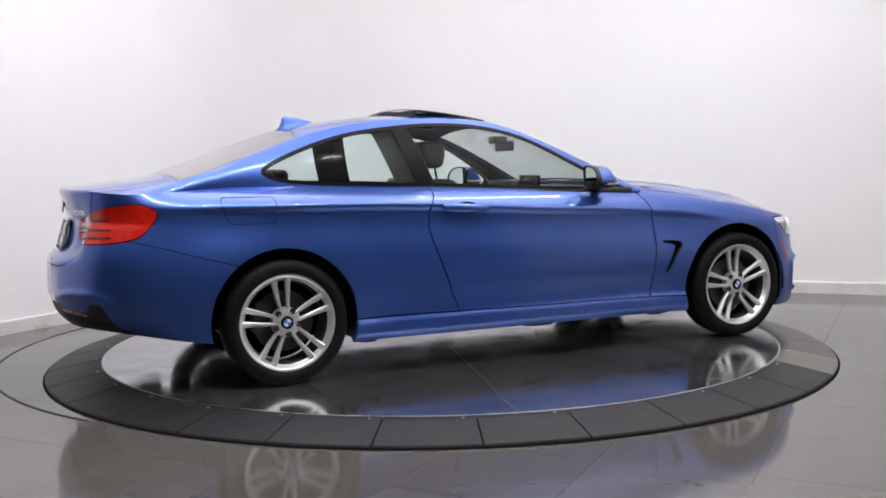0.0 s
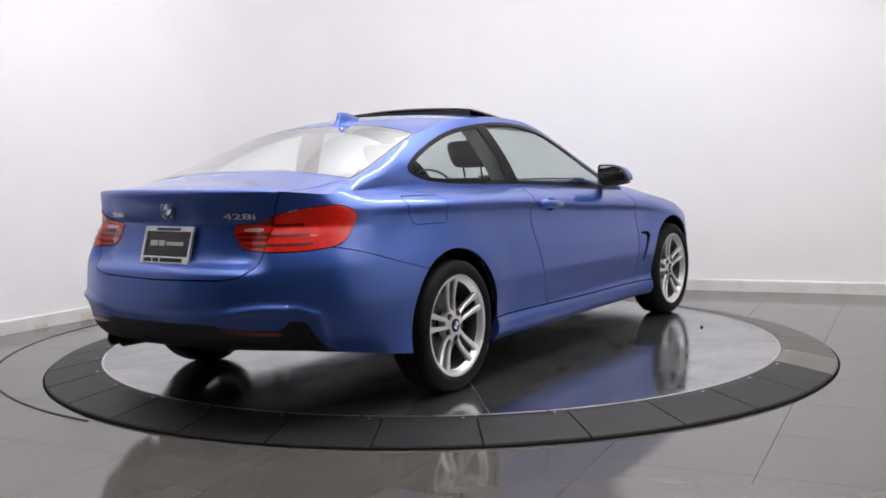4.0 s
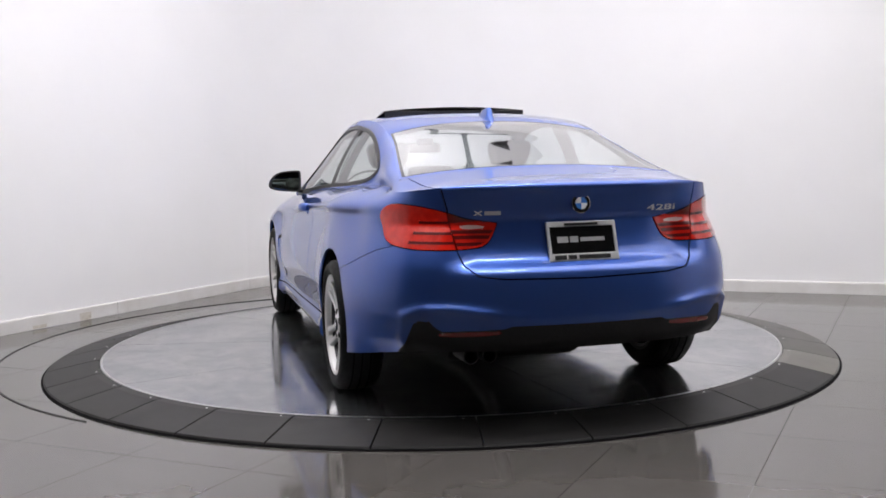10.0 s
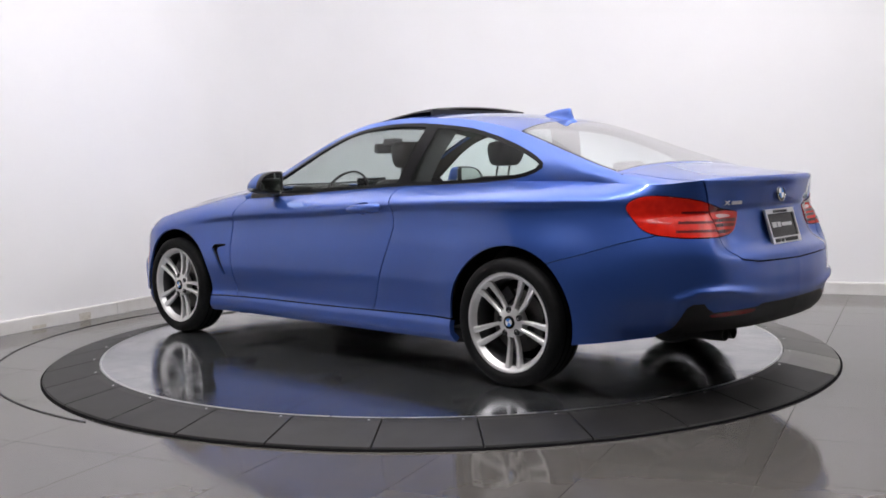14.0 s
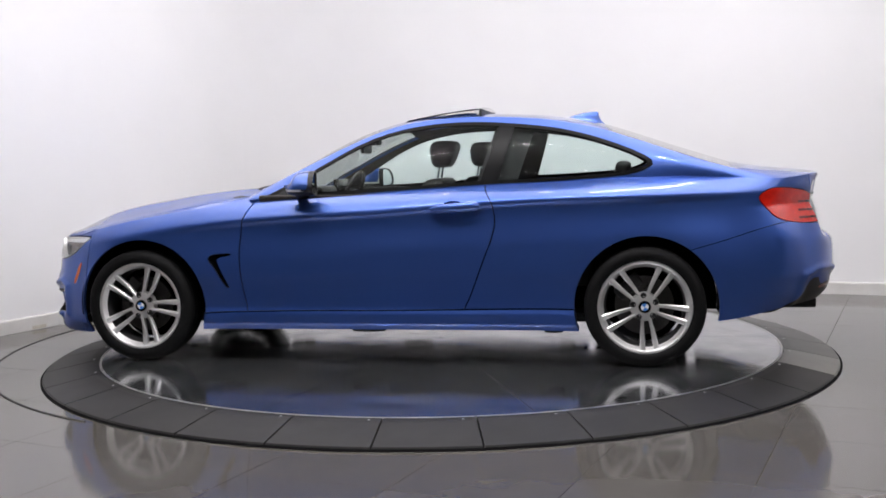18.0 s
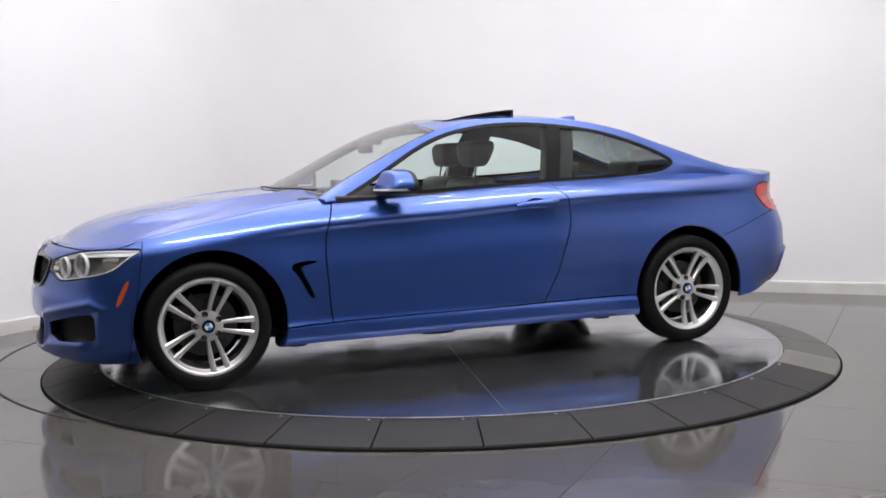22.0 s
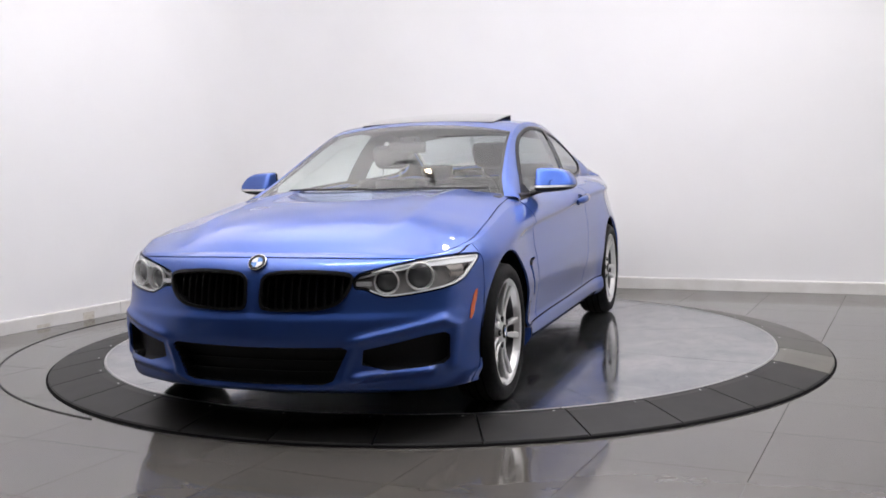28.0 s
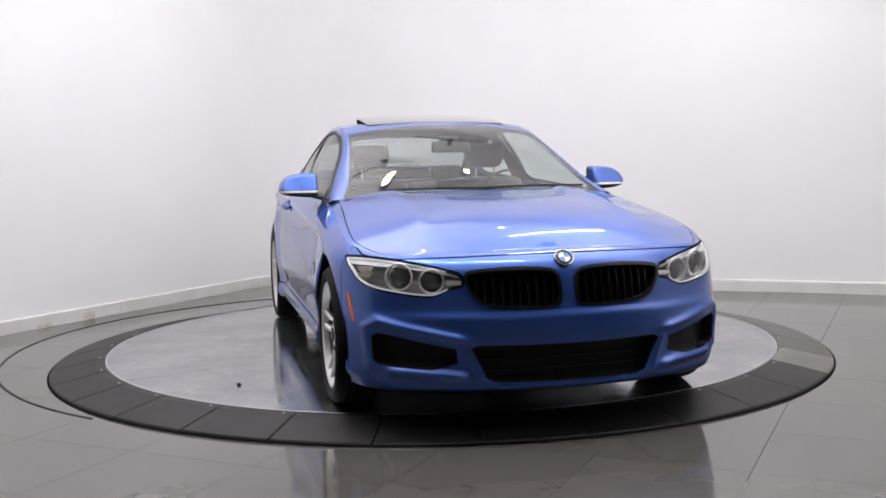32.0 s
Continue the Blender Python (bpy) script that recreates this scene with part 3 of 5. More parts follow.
# ---- cutting lines ----
GAP = 0.0034
circle = lambda cx, cz, r: (lambda V, A: np.hypot(V[:, 0] - cx, V[:, 2] - cz) - r)
arch_f, arch_r = circle(1.385, 0.318, 0.374), circle(-1.412, 0.318, 0.372)
for f in (arch_f, arch_r):
    wall = wall.cut(f)
    wall = wall.pick(lambda V, A: f(V, A) > 0)[0]


def poly_uz(points, n=2):
    """An outline on the wall from points (kind, value, z): the run where x or y has that value."""
    pts = []
    for kind, value, z in points:
        rear = kind.isupper()
        pts.append((run_at(x=value, z=z) if kind.lower() == "x" else run_at(y=value, z=z, rear=rear), z))
    p = rounded(pts, n) if n else np.array(pts)
    d = outline_distance(p)
    return lambda V, A: d(A[:, 0], A[:, 1])


headlight = poly_uz([("y", 0.428, 0.592), ("y", 0.426, 0.646), ("y", 0.505, 0.668), ("y", 0.612, 0.693), ("x", 1.90, 0.709), ("x", 1.72, 0.712), ("x", 1.70, 0.704), ("x", 1.775, 0.655), ("x", 1.82, 0.615),
                     ("x", 1.89, 0.586), ("y", 0.671, 0.565), ("y", 0.557, 0.553), ("y", 0.518, 0.566), ("y", 0.471, 0.590)], 1)
kidney = poly_uz([("y", 0.028, 0.598), ("y", 0.034, 0.640), ("y", 0.075, 0.662), ("y", 0.22, 0.669), ("y", 0.378, 0.661), ("y", 0.426, 0.648), ("y", 0.425, 0.612), ("y", 0.410, 0.570), ("y", 0.372, 0.529), ("y", 0.310, 0.507), ("y", 0.204, 0.501), ("y", 0.055, 0.500), ("y", 0.029, 0.520)], 1)
intake = poly_uz([("y", 0.0, 0.352), ("y", 0.385, 0.358), ("y", 0.412, 0.345), ("y", 0.345, 0.215), ("y", 0.30, 0.200), ("y", 0.0, 0.196)], 0)
side_intake = poly_uz([("y", 0.765, 0.402), ("y", 0.70, 0.394), ("y", 0.47, 0.344), ("y", 0.462, 0.282), ("y", 0.56, 0.257), ("y", 0.755, 0.268), ("y", 0.780, 0.290), ("y", 0.783, 0.385)], 0)
tail_light = poly_uz([("Y", 0.350, 0.837), ("Y", 0.353, 0.842), ("Y", 0.47, 0.857), ("Y", 0.560, 0.892), ("X", -2.19, 0.918), ("X", -2.07, 0.927), ("X", -2.005, 0.902), ("X", -1.985, 0.868), ("X", -2.02, 0.825), ("X", -2.085, 0.758),
                      ("Y", 0.70, 0.736), ("Y", 0.60, 0.734), ("Y", 0.432, 0.735), ("Y", 0.385, 0.762)], 2)
boot_low = outline_distance([(0.0, 0.611), (0.36, 0.618), (0.46, 0.632), (0.505, 0.672), (0.535, 0.76), (0.553, 0.90), (0.575, 0.985), (0.58, 1.2), (-0.6, 1.2), (-0.6, 0.611)])
boot = lambda V, A: np.where(V[:, 0] < -1.5, boot_low(V[:, 1], V[:, 2]), 1.0)
diffuser_yz = outline_distance([(0.0, 0.424), (0.33, 0.425), (0.36, 0.414), (0.60, 0.406), (0.628, 0.425), (0.648, 0.448), (0.685, 0.447), (0.703, 0.432), (0.735, 0.31), (0.745, 0.20), (-0.2, 0.20), (-0.2, 0.424)])
diffuser = lambda V, A: np.where(V[:, 0] < -1.9, diffuser_yz(V[:, 1], V[:, 2]), 1.0)
reflector_yz = outline_distance(rounded([(0.373, 0.390), (0.375, 0.409), (0.59, 0.401), (0.618, 0.394), (0.60, 0.381)], 1))
reflector = lambda V, A: np.where(V[:, 0] < -1.9, reflector_yz(V[:, 1], V[:, 2]), 1.0)
vent_xz = outline_distance(rounded([(0.985, 0.590), (0.965, 0.608), (0.852, 0.614), (0.850, 0.600), (0.935, 0.588), (0.928, 0.555), (0.872, 0.440), (0.868, 0.416), (0.892, 0.424), (0.955, 0.540), (0.985, 0.570)], 1))
vent = lambda V, A: np.where((V[:, 0] > 0.5) & (V[:, 0] < 1.2), vent_xz(V[:, 0], V[:, 2]), 1.0)
marker_xz = outline_distance(rounded([(1.760, 0.560), (1.782, 0.560), (1.835, 0.442), (1.815, 0.438)], 1))
marker = lambda V, A: np.where(V[:, 1] > 0.6, marker_xz(V[:, 0], V[:, 2]), 1.0)
SILL_Z = lambda x: 0.293 - 0.012 * (x - 0.2) ** 2 * np.where(x > 0.2, 1.6, 0.0) + 0.012 * smooth(0.2, -1.0, x)
sill = lambda V, A: np.where(np.abs(V[:, 0]) < 1.25, V[:, 2] - SILL_Z(V[:, 0]), 1.0)
door_front = pchip([(0.2, 0.76), (0.296, 0.771), (0.45, 0.792), (0.62, 0.803), (0.775, 0.786), (0.85, 0.758), (0.90, 0.735), (1.0, 0.70)])
door_rear = pchip([(0.2, -0.42), (0.307, -0.455), (0.352, -0.478), (0.596, -0.574), (0.70, -0.612), (0.763, -0.625), (0.86, -0.612), (0.946, -0.566), (1.05, -0.545)])
dfront = lambda V, A: V[:, 0] - door_front(V[:, 2])
drear = lambda V, A: V[:, 0] - door_rear(V[:, 2])
bumper_f = lambda V, A: np.where(V[:, 0] > 1.5, (V[:, 0] - 1.70) - 0.15 * (0.70 - V[:, 2]), -1.0)
seam_r = pchip([(-2.2, 0.76), (-2.062, 0.733), (-1.79, 0.655), (-1.626, 0.610), (-1.45, 0.55)])
bumper_r = lambda V, A: np.where(V[:, 0] < -1.5, V[:, 2] - seam_r(V[:, 0]), 1.0)
fuel_xz = outline_distance(rounded([(-1.699, 0.925), (-1.690, 0.944), (-1.665, 0.945), (-1.465, 0.943), (-1.440, 0.941), (-1.436, 0.920), (-1.437, 0.835), (-1.442, 0.815), (-1.465, 0.812), (-1.635, 0.814), (-1.660, 0.817), (-1.670, 0.835)], 1))
fuel = lambda V, A: fuel_xz(V[:, 0], V[:, 2])

car = new("car")
tagged(car, "blue metallic two-door coupe parked on the turntable", "car")


def both(name, sheet, material, label="", parent=None, **kw):
    return [sheet_part(name, s, material, parent or car, label, **kw) for s in (sheet, sheet.mirrored())]


def whole(name, sheet, material, label="", parent=None, **kw):
    return sheet_part(name, (sheet + sheet.mirrored()).welded(), material, parent or car, label, **kw)


def take(sheet, f, gap=0.0):
    """Cut the sheet along f; the part inside f, and the outside, with a gap between."""
    s = sheet.cut(lambda V, A: f(V, A) + gap)
    inside, rest = s.pick(lambda V, A: f(V, A) + gap < 0)
    if gap:
        rest = rest.cut(lambda V, A: f(V, A) - gap).pick(lambda V, A: f(V, A) - gap > 0)[0]
    return inside, rest


wall_full = wall
lamp_f, wall = take(wall, headlight, 0.0035)
grille, wall = take(wall, kidney)
mouth, wall = take(wall, intake)
nostril, wall = take(wall, side_intake)
lamp_r, wall = take(wall, tail_light, 0.002)
valance, wall = take(wall, diffuser)
vent_hole, wall = take(wall, vent)
side_mark, wall = take(wall, marker)
reflector_strip, valance = take(valance, reflector)
boot_wall, wall = take(wall, boot, GAP)
skirt_, wall = take(wall, sill, GAP * 1.1)
# lengthwise split
front_, rest = take(wall, lambda V, A: -dfront(V, A), GAP)
door_, quarter = take(rest, lambda V, A: -drear(V, A), GAP)
plan_x = lambda A: HALF_PLAN(np.interp(A[:, 0], _run, _fine))[:, 0]
nose_line = lambda V, A: np.where(V[:, 0] > 1.70, (TOP(plan_x(A)) - 0.014 * smooth(1.70, 1.80, V[:, 0])) - A[:, 1], 1.0)
nose_strip, front_ = take(front_, nose_line, GAP * 0.7)
fascia, fender = take(front_, lambda V, A: -bumper_f(V, A), GAP * 0.6)
tailpiece, quarter = take(quarter, bumper_r, GAP * 0.6)
whole("front_bumper", fascia, PAINT, skirt=0.012)
both("front_fender", fender, PAINT, skirt=0.012)
grip = lambda V, A: np.hypot((V[:, 0] + 0.405) / 0.072, (V[:, 2] - 0.848) / 0.036) * 0.036 - 0.036
grip_cup, door_ = take(door_, grip)
doors = both("door", door_, PAINT, skirt=0.012)
whole("rear_bumper", tailpiece, PAINT, skirt=0.012)
both("side_skirt", skirt_, PAINT, skirt=0.03)
left_q, right_q = quarter, quarter.mirrored()
sheet_part("rear_quarter_panel", left_q, PAINT, car, skirt=0.012)
flap, right_q = take(right_q, fuel, 0.0018)
sheet_part("rear_quarter_panel", right_q, PAINT, car, skirt=0.012)
sheet_part("fuel_flap", flap, PAINT, car, "fuel filler flap in body colour", skirt=0.01)

# bonnet and its shut line, some 6 cm inside the wall's edge
side_rel = lambda V, A: A[:, 0] - np.interp(V[:, 0], [0.6, 0.9, 1.5, 1.72, 1.9, 2.1], [0.93, 0.95, 0.965, 0.975, 0.99, 1.1])
hood, shoulder_f = take(bonnet, side_rel, GAP * 0.8)
whole("hood", hood + nose_strip, PAINT, "long sculpted hood in body colour", skirt=0.01)
both("fender_top", shoulder_f, PAINT)
lid, haunch = take(deck, lambda V, A: np.abs(V[:, 1]) - np.interp(V[:, 0], [-2.4, -2.2, -1.86], [0.585, 0.60, 0.63]), GAP * 0.8)
trunk = whole("trunk_lid", lid + boot_wall, PAINT, skirt=0.012)
both("rear_haunch", haunch, PAINT)

# roof, windscreen and rear window
WS, BL = 0.325, 0.714
ws_line = lambda V, A: np.maximum(A[:, 0] - (WS - 0.02 * A[:, 1] ** 2), A[:, 1] - 0.975)
bl_line = lambda V, A: np.maximum((BL + 0.012 * A[:, 1] ** 3) - A[:, 0], np.maximum(A[:, 1] - 0.98, A[:, 0] - 0.985))
screen, top_ = take(top, ws_line)
back_glass, top_ = take(top_, bl_line)
SUN = lambda V, A: np.maximum(np.abs(V[:, 1]) - 0.43, np.maximum(V[:, 0] + 0.055, -0.50 - V[:, 0]))
hatch, top_ = take(top_, SUN)
roof = whole("roof", top_, PAINT)
whole("sunroof_well", hatch, DARK, "dark opening under the sunroof", lift=-0.012)


scr_in, scr_rim = take(screen, lambda V, A: np.maximum((A[:, 0] - (WS - 0.02 * A[:, 1] ** 2)) * 3.0, (A[:, 1] - 0.975) * 0.6) + 0.012)
windscreen = whole("windscreen", scr_in, SCREEN_GLASS, "clear windscreen")
whole("windscreen_surround", scr_rim, BLACK_GLOSS, "black glass border round the windscreen")
bk_in, bk_rim = take(back_glass, lambda V, A: np.maximum(((BL + 0.012 * A[:, 1] ** 3) - A[:, 0]) * 3.0, np.maximum((A[:, 1] - 0.98) * 0.6, (A[:, 0] - 0.985) * 3)) + 0.013)
rear_window = whole("rear_window", bk_in, REAR_GLASS, "sloping rear window")
whole("rear_window_surround", bk_rim, BLACK_GLOSS, "black glass border round the rear window")
for ob in (windscreen, rear_window):
    ob.visible_shadow = False

# side glass
dlo_d = outline_distance(rounded([(0.72, 0.900), (0.39, 0.918), (0.042, 0.934), (-0.52, 0.966), (-0.90, 0.976), (-1.28, 0.996), (-1.40, 1.020), (-1.475, 1.066), (-1.385, 1.124), (-1.22, 1.190), (-1.06, 1.240), (-0.905, 1.274),
                                  (-0.63, 1.304), (-0.436, 1.311), (-0.275, 1.305), (-0.115, 1.284), (0.045, 1.246), (0.20, 1.180), (0.36, 1.090), (0.52, 0.998)], 1))
dlo = lambda V, A: dlo_d(V[:, 0], V[:, 2])
opening, pillar = take(flank, dlo)
both("roof_side_frame", pillar, PAINT)
glass_in, seal = take(opening, lambda V, A: dlo(V, A) + 0.019)
pillar_x = lambda V: -0.555 - 0.30 * (V[:, 2] - 0.96)
post, glass_in = take(glass_in, lambda V, A: np.abs(V[:, 0] - pillar_x(V) + 0.02) - 0.045)
mirror_base, glass_in = take(glass_in, lambda V, A: 0.50 - V[:, 0] + 0.4 * (V[:, 2] - 0.95))
front_glass, rear_glass = glass_in.pick(lambda V, A: V[:, 0] > pillar_x(V))
both("window_surround", seal, WINDOW_TRIM, "satin black window surround", lift=0.003, skirt=0.006)
# the lining of the middle posts, wider than the posts
post_lining = take(opening, lambda V, A: np.maximum(V[:, 0] - pillar_x(V) - 0.05, pillar_x(V) - 0.17 - V[:, 0]))[0]
both("post_lining", post_lining.offset(-0.035), LINING, "dark lining of the middle post")
both("window_post", post, WINDOW_TRIM, "satin black post between the side windows", lift=0.002)
both("mirror_triangle", mirror_base, BLACK, "black corner panel ahead of the door glass", lift=0.002)
for name, s in (("door_window", front_glass), ("quarter_window", rear_glass)):
    for ob in both(name, s, GLASS, "green-tinted side window", lift=-0.004):
        ob.visible_shadow = False

# inner faces: pillars and roof lining, door linings, wheel housings, underbody
both("pillar_lining", pillar.offset(-0.022), LINING)
whole("headliner", top_.offset(-0.022), LINING, "grey roof lining")
inner_wall = wall_full.pick(lambda V, A: (V[:, 2] < 0.97) & (headlight(V, A) > 0) & (kidney(V, A) > 0) & (intake(V, A) > 0) & (side_intake(V, A) > 0) & (tail_light(V, A) > 0))[0].offset(-0.020)
both("body_inner", inner_wall, DARK, "dark inner bodywork behind the panels")
whole("under_hood", hood.offset(-0.020), DARK)
whole("under_lid", lid.offset(-0.020), DARK)
bm = prism([(2.02, -0.60), (2.02, 0.60), (1.82, 0.72), (1.78, 0.60), (1.0, 0.60), (0.98, 0.80), (-1.02, 0.80), (-1.04, 0.58), (-1.62, 0.58), (-1.62, -0.58), (-1.04, -0.58),
            (-1.02, -0.80), (0.98, -0.80), (1.0, -0.60), (1.78, -0.60), (1.82, -0.72)], 0.19, 0.24)
part("underbody", bm, BLACK, car, "black underbody tray")
for side in (1, -1):
    for x in (0.92, 0.12, -0.92):
        pad = lathe([(0.150, 0.030), (0.152, 0.050), (0.170, 0.056), (0.195, 0.056)], 24, "Z")
        bmesh.ops.transform(pad, matrix=Matrix.Translation((x, side * 0.70, 0)) @ Matrix.Diagonal((1.9 if x == 0.12 else 1.0, 0.7, 1, 1)), verts=pad.verts)
        part("jack_pad", pad, BLACK, car, "black rubber jacking pad", 40)
    part("brake_duct", box(0.93, 1.02, side * 0.66 - 0.05, side * 0.66 + 0.05, 0.15, 0.21, 0.015), BLACK, car, "black air duct ahead of the sill")
pipe_ = sweep([(0.75, 0.06, 0.165), (0.2, 0.02, 0.150), (-0.6, 0.0, 0.150), (-1.2, 0.05, 0.165), (-1.75, 0.15, 0.25), (-2.0, 0.2, 0.30)], 0.032, 14)
part("exhaust_pipe", pipe_, TRIM, car, "dull exhaust pipe under the floor", 50)
part("rear_axle", sweep([(-1.405, -0.68, 0.30), (-1.405, -0.30, 0.24), (-1.405, 0.30, 0.24), (-1.405, 0.68, 0.30)], 0.045, 12), BLACK, car, "black rear axle beam", 50)
part("front_axle", sweep([(1.405, -0.68, 0.27), (1.405, -0.30, 0.20), (1.405, 0.30, 0.20), (1.405, 0.68, 0.27)], 0.040, 12), BLACK, car, "black front control arms", 50)
part("firewall", box(0.90, 0.93, -0.78, 0.78, 0.24, 0.88), DARK, car)
part("rear_bulkhead", box(-1.42, -1.36, -0.70, 0.70, 0.24, 0.95), DARK, car)
part("parcel_shelf", box(-1.86, -1.36, -0.62, 0.62, 0.955, 0.975, 0.005), FABRIC, car, "black rear parcel shelf")
for cx, cz in ((1.385, 0.318), (-1.412, 0.318)):
    for side in (1, -1):
        bm = bmesh.new()
        prev = None
        for k in range(33):
            ang = radians(-8 + 196 * k / 32)
            pair = [bm.verts.new((cx + 0.385 * math.cos(ang), side * y, cz + 0.385 * math.sin(ang))) for y in (0.58, 0.872)]
            if prev:
                bm.faces.new((prev[0], prev[1], pair[1], pair[0]))
            prev = pair
        hub = [bm.verts.new((cx + 0.385 * math.cos(radians(-8 + 196 * k / 16)), side * 0.58, cz + 0.385 * math.sin(radians(-8 + 196 * k / 16)))) for k in range(17)]
        bm.faces.new(hub)
        part("wheel_housing", bm, DARK, car)

# ---- lamps, grilles and trim ----


def pocket(name, sheet, depth, material, label="", halves=True, parent=None):
    me = sheet.tidy()
    back = me.offset(-depth)
    n = len(me.V)
    e = np.concatenate([me.T[:, [0, 1]], me.T[:, [1, 2]], me.T[:, [2, 0]]])
    lo = np.sort(e, axis=1)
    _, idx, cnt = np.unique(lo, axis=0, return_index=True, return_counts=True)
    rim = e[idx[cnt == 1]]
    if not halves:
        rim = rim[(me.V[rim][:, :, 1] > 1e-4).any(1)]
    a, b = rim[:, 0], rim[:, 1]
    V = np.concatenate([back.V, me.V])
    T = np.concatenate([back.T, np.stack([a, b, b + n], 1), np.stack([a, b + n, a + n], 1)])
    N = np.concatenate([me.N, me.N])
    s = Sheet(V, N, np.concatenate([me.A, me.A]), T)
    made = []
    for h in ((s, s.mirrored()) if halves else ((s + s.mirrored()).welded(),)):
        mesh = bpy.data.meshes.new(name)
        mesh.from_pydata(h.V.tolist(), [], h.T.tolist())
        made.append(link_mesh(name, mesh, material, parent or car, label))
    return made


def border(sheet, f, width):
    """The strip of the sheet within width of its outline f."""
    return take(sheet, lambda V, A: f(V, A) + width)


# kidney grilles
g_in, g_frame = border(grille, kidney, 0.013)
kid = pocket("kidney_grille", g_in, 0.06, DARK, "black kidney grille with vertical slats")
for ob, s in zip(kid, (g_frame, g_frame.mirrored())):
    sheet_part("frame", s, GRILLE, ob, "black grille frame", lift=0.008, skirt=0.02)
for k in range(10):
    y = 0.055 + 0.036 * k
    strip = g_in.cut(lambda V, A: V[:, 1] - y - 0.0045).cut(lambda V, A: V[:, 1] - y + 0.0045).pick(lambda V, A: np.abs(V[:, 1] - y) < 0.0045)[0]
    if len(strip.T):
        for ob, s in zip(kid, (strip, strip.mirrored())):
            sheet_part("slat", s, GRILLE, ob, lift=-0.022, skirt=0.02)
# lower intakes
mouth_ob = pocket("lower_intake", mouth, 0.07, BLACK, "black lower air intake", halves=False)[0]
for z in (0.24, 0.285, 0.33):
    strip = mouth.cut(lambda V, A: V[:, 2] - z - 0.003).cut(lambda V, A: V[:, 2] - z + 0.003).pick(lambda V, A: np.abs(V[:, 2] - z) < 0.003)[0]
    whole("bar", strip, BLACK, parent=mouth_ob, lift=-0.05, skirt=0.006)
pocket("side_intake", nostril, 0.05, BLACK, "black side air intake")
# fender vents
pocket("fender_vent", vent_hole, 0.02, BLACK, "black hooked vent behind the front wheel")
both("side_marker", side_mark, AMBER, "amber side marker", lift=0.002, skirt=0.008)
# rear valance
whole("rear_valance", valance, BLACK, "matt black lower valance", skirt=0.03)
both("rear_reflector", reflector_strip, RED_DARK, "red reflector strip in the valance", lift=0.002, skirt=0.006)

# headlights
hl = pocket("headlight", lamp_f, 0.045, LAMP_DARK, "twin-ring headlight with clear lens")
hl_in, hl_rim = border(lamp_f, headlight, 0.010)
for ob, s, r, sgn in zip(hl, (hl_in, hl_in.mirrored()), (hl_rim, hl_rim.mirrored()), (1, -1)):
    sheet_part("lens", s, LENS, ob, "clear headlight lens", lift=0.002).visible_shadow = False
    dark_end, r = take(r, lambda V, A: np.abs(V[:, 1]) - 0.492)
    sheet_part("bezel", r, LAMP_RING, ob, "silver lamp outline", lift=-0.004, skirt=0.012)
    sheet_part("bezel_end", dark_end, GRILLE, ob, "black end of the lamp towards the grille", lift=-0.004, skirt=0.012)
    for y, z, r0 in ((0.552, 0.616, 0.052), (0.676, 0.633, 0.058)):
        base = coach(np.array([run_at(y=y, z=z)]), np.array([z]))[0]
        uu0 = run_at(y=y, z=z)
        q0, q1 = coach(np.array([uu0 - 0.05, uu0 + 0.05]), np.array([z, z]))
        lean = math.atan2(q0[0] - q1[0], q1[1] - q0[1]) * 0.75
        place = Matrix.Translation((base[0] - 0.026 * math.cos(lean), sgn * (base[1] - 0.026 * math.sin(lean)), z)) @ Matrix.Rotation(sgn * lean, 4, "Z")
        ring = lathe([(0.0, r0), (0.014, r0 * 1.02), (0.016, r0 * 0.99), (0.016, r0 * 0.90), (0.0, r0 * 0.86)], 40, "X", True)
        bmesh.ops.transform(ring, matrix=place, verts=ring.verts)
        part("light_ring", ring, LAMP_SILVER, ob, "white ring round the projector", 40)
        bowl = lathe([(-0.01, r0 * 0.86), (0.000, r0 * 0.66), (0.004, r0 * 0.60), (0.012, r0 * 0.35), (0.015, r0 * 0.05)], 32, "X")
        bmesh.ops.transform(bowl, matrix=place, verts=bowl.verts)
        part("projector", bowl, PROJECTOR, ob, "grey projector lens", 40)
    zt = pchip([(0.0, 0.628), (0.43, 0.632), (0.505, 0.648), (0.612, 0.667), (0.70, 0.676), (0.78, 0.680), (1.0, 0.684)])
    top_strip, _ = take(hl_in, lambda V, A: zt(V[:, 1]) - V[:, 2])
    sheet_part("light_bar", top_strip if sgn > 0 else top_strip.mirrored(), LAMP_RING, ob, "white light bar along the top", lift=-0.010, skirt=0.006)
    link_bar, _ = take(hl_in, lambda V, A: np.maximum(np.abs(V[:, 2] - 0.613) - 0.009, V[:, 1] - 0.497))
    sheet_part("link_bar", link_bar if sgn > 0 else link_bar.mirrored(), PLATE_FRAME, ob, "grey bar towards the grille", lift=-0.012, skirt=0.006)
    for z in (0.635, 0.664):
        cell, _ = take(hl_in, lambda V, A: np.maximum(np.abs(V[:, 2] - z) - 0.010, np.abs(V[:, 0] - 1.845) - 0.035))
        sheet_part("side_reflector", cell if sgn > 0 else cell.mirrored(), BROWN_LENS, ob, "brown side reflector", lift=-0.012, skirt=0.006)

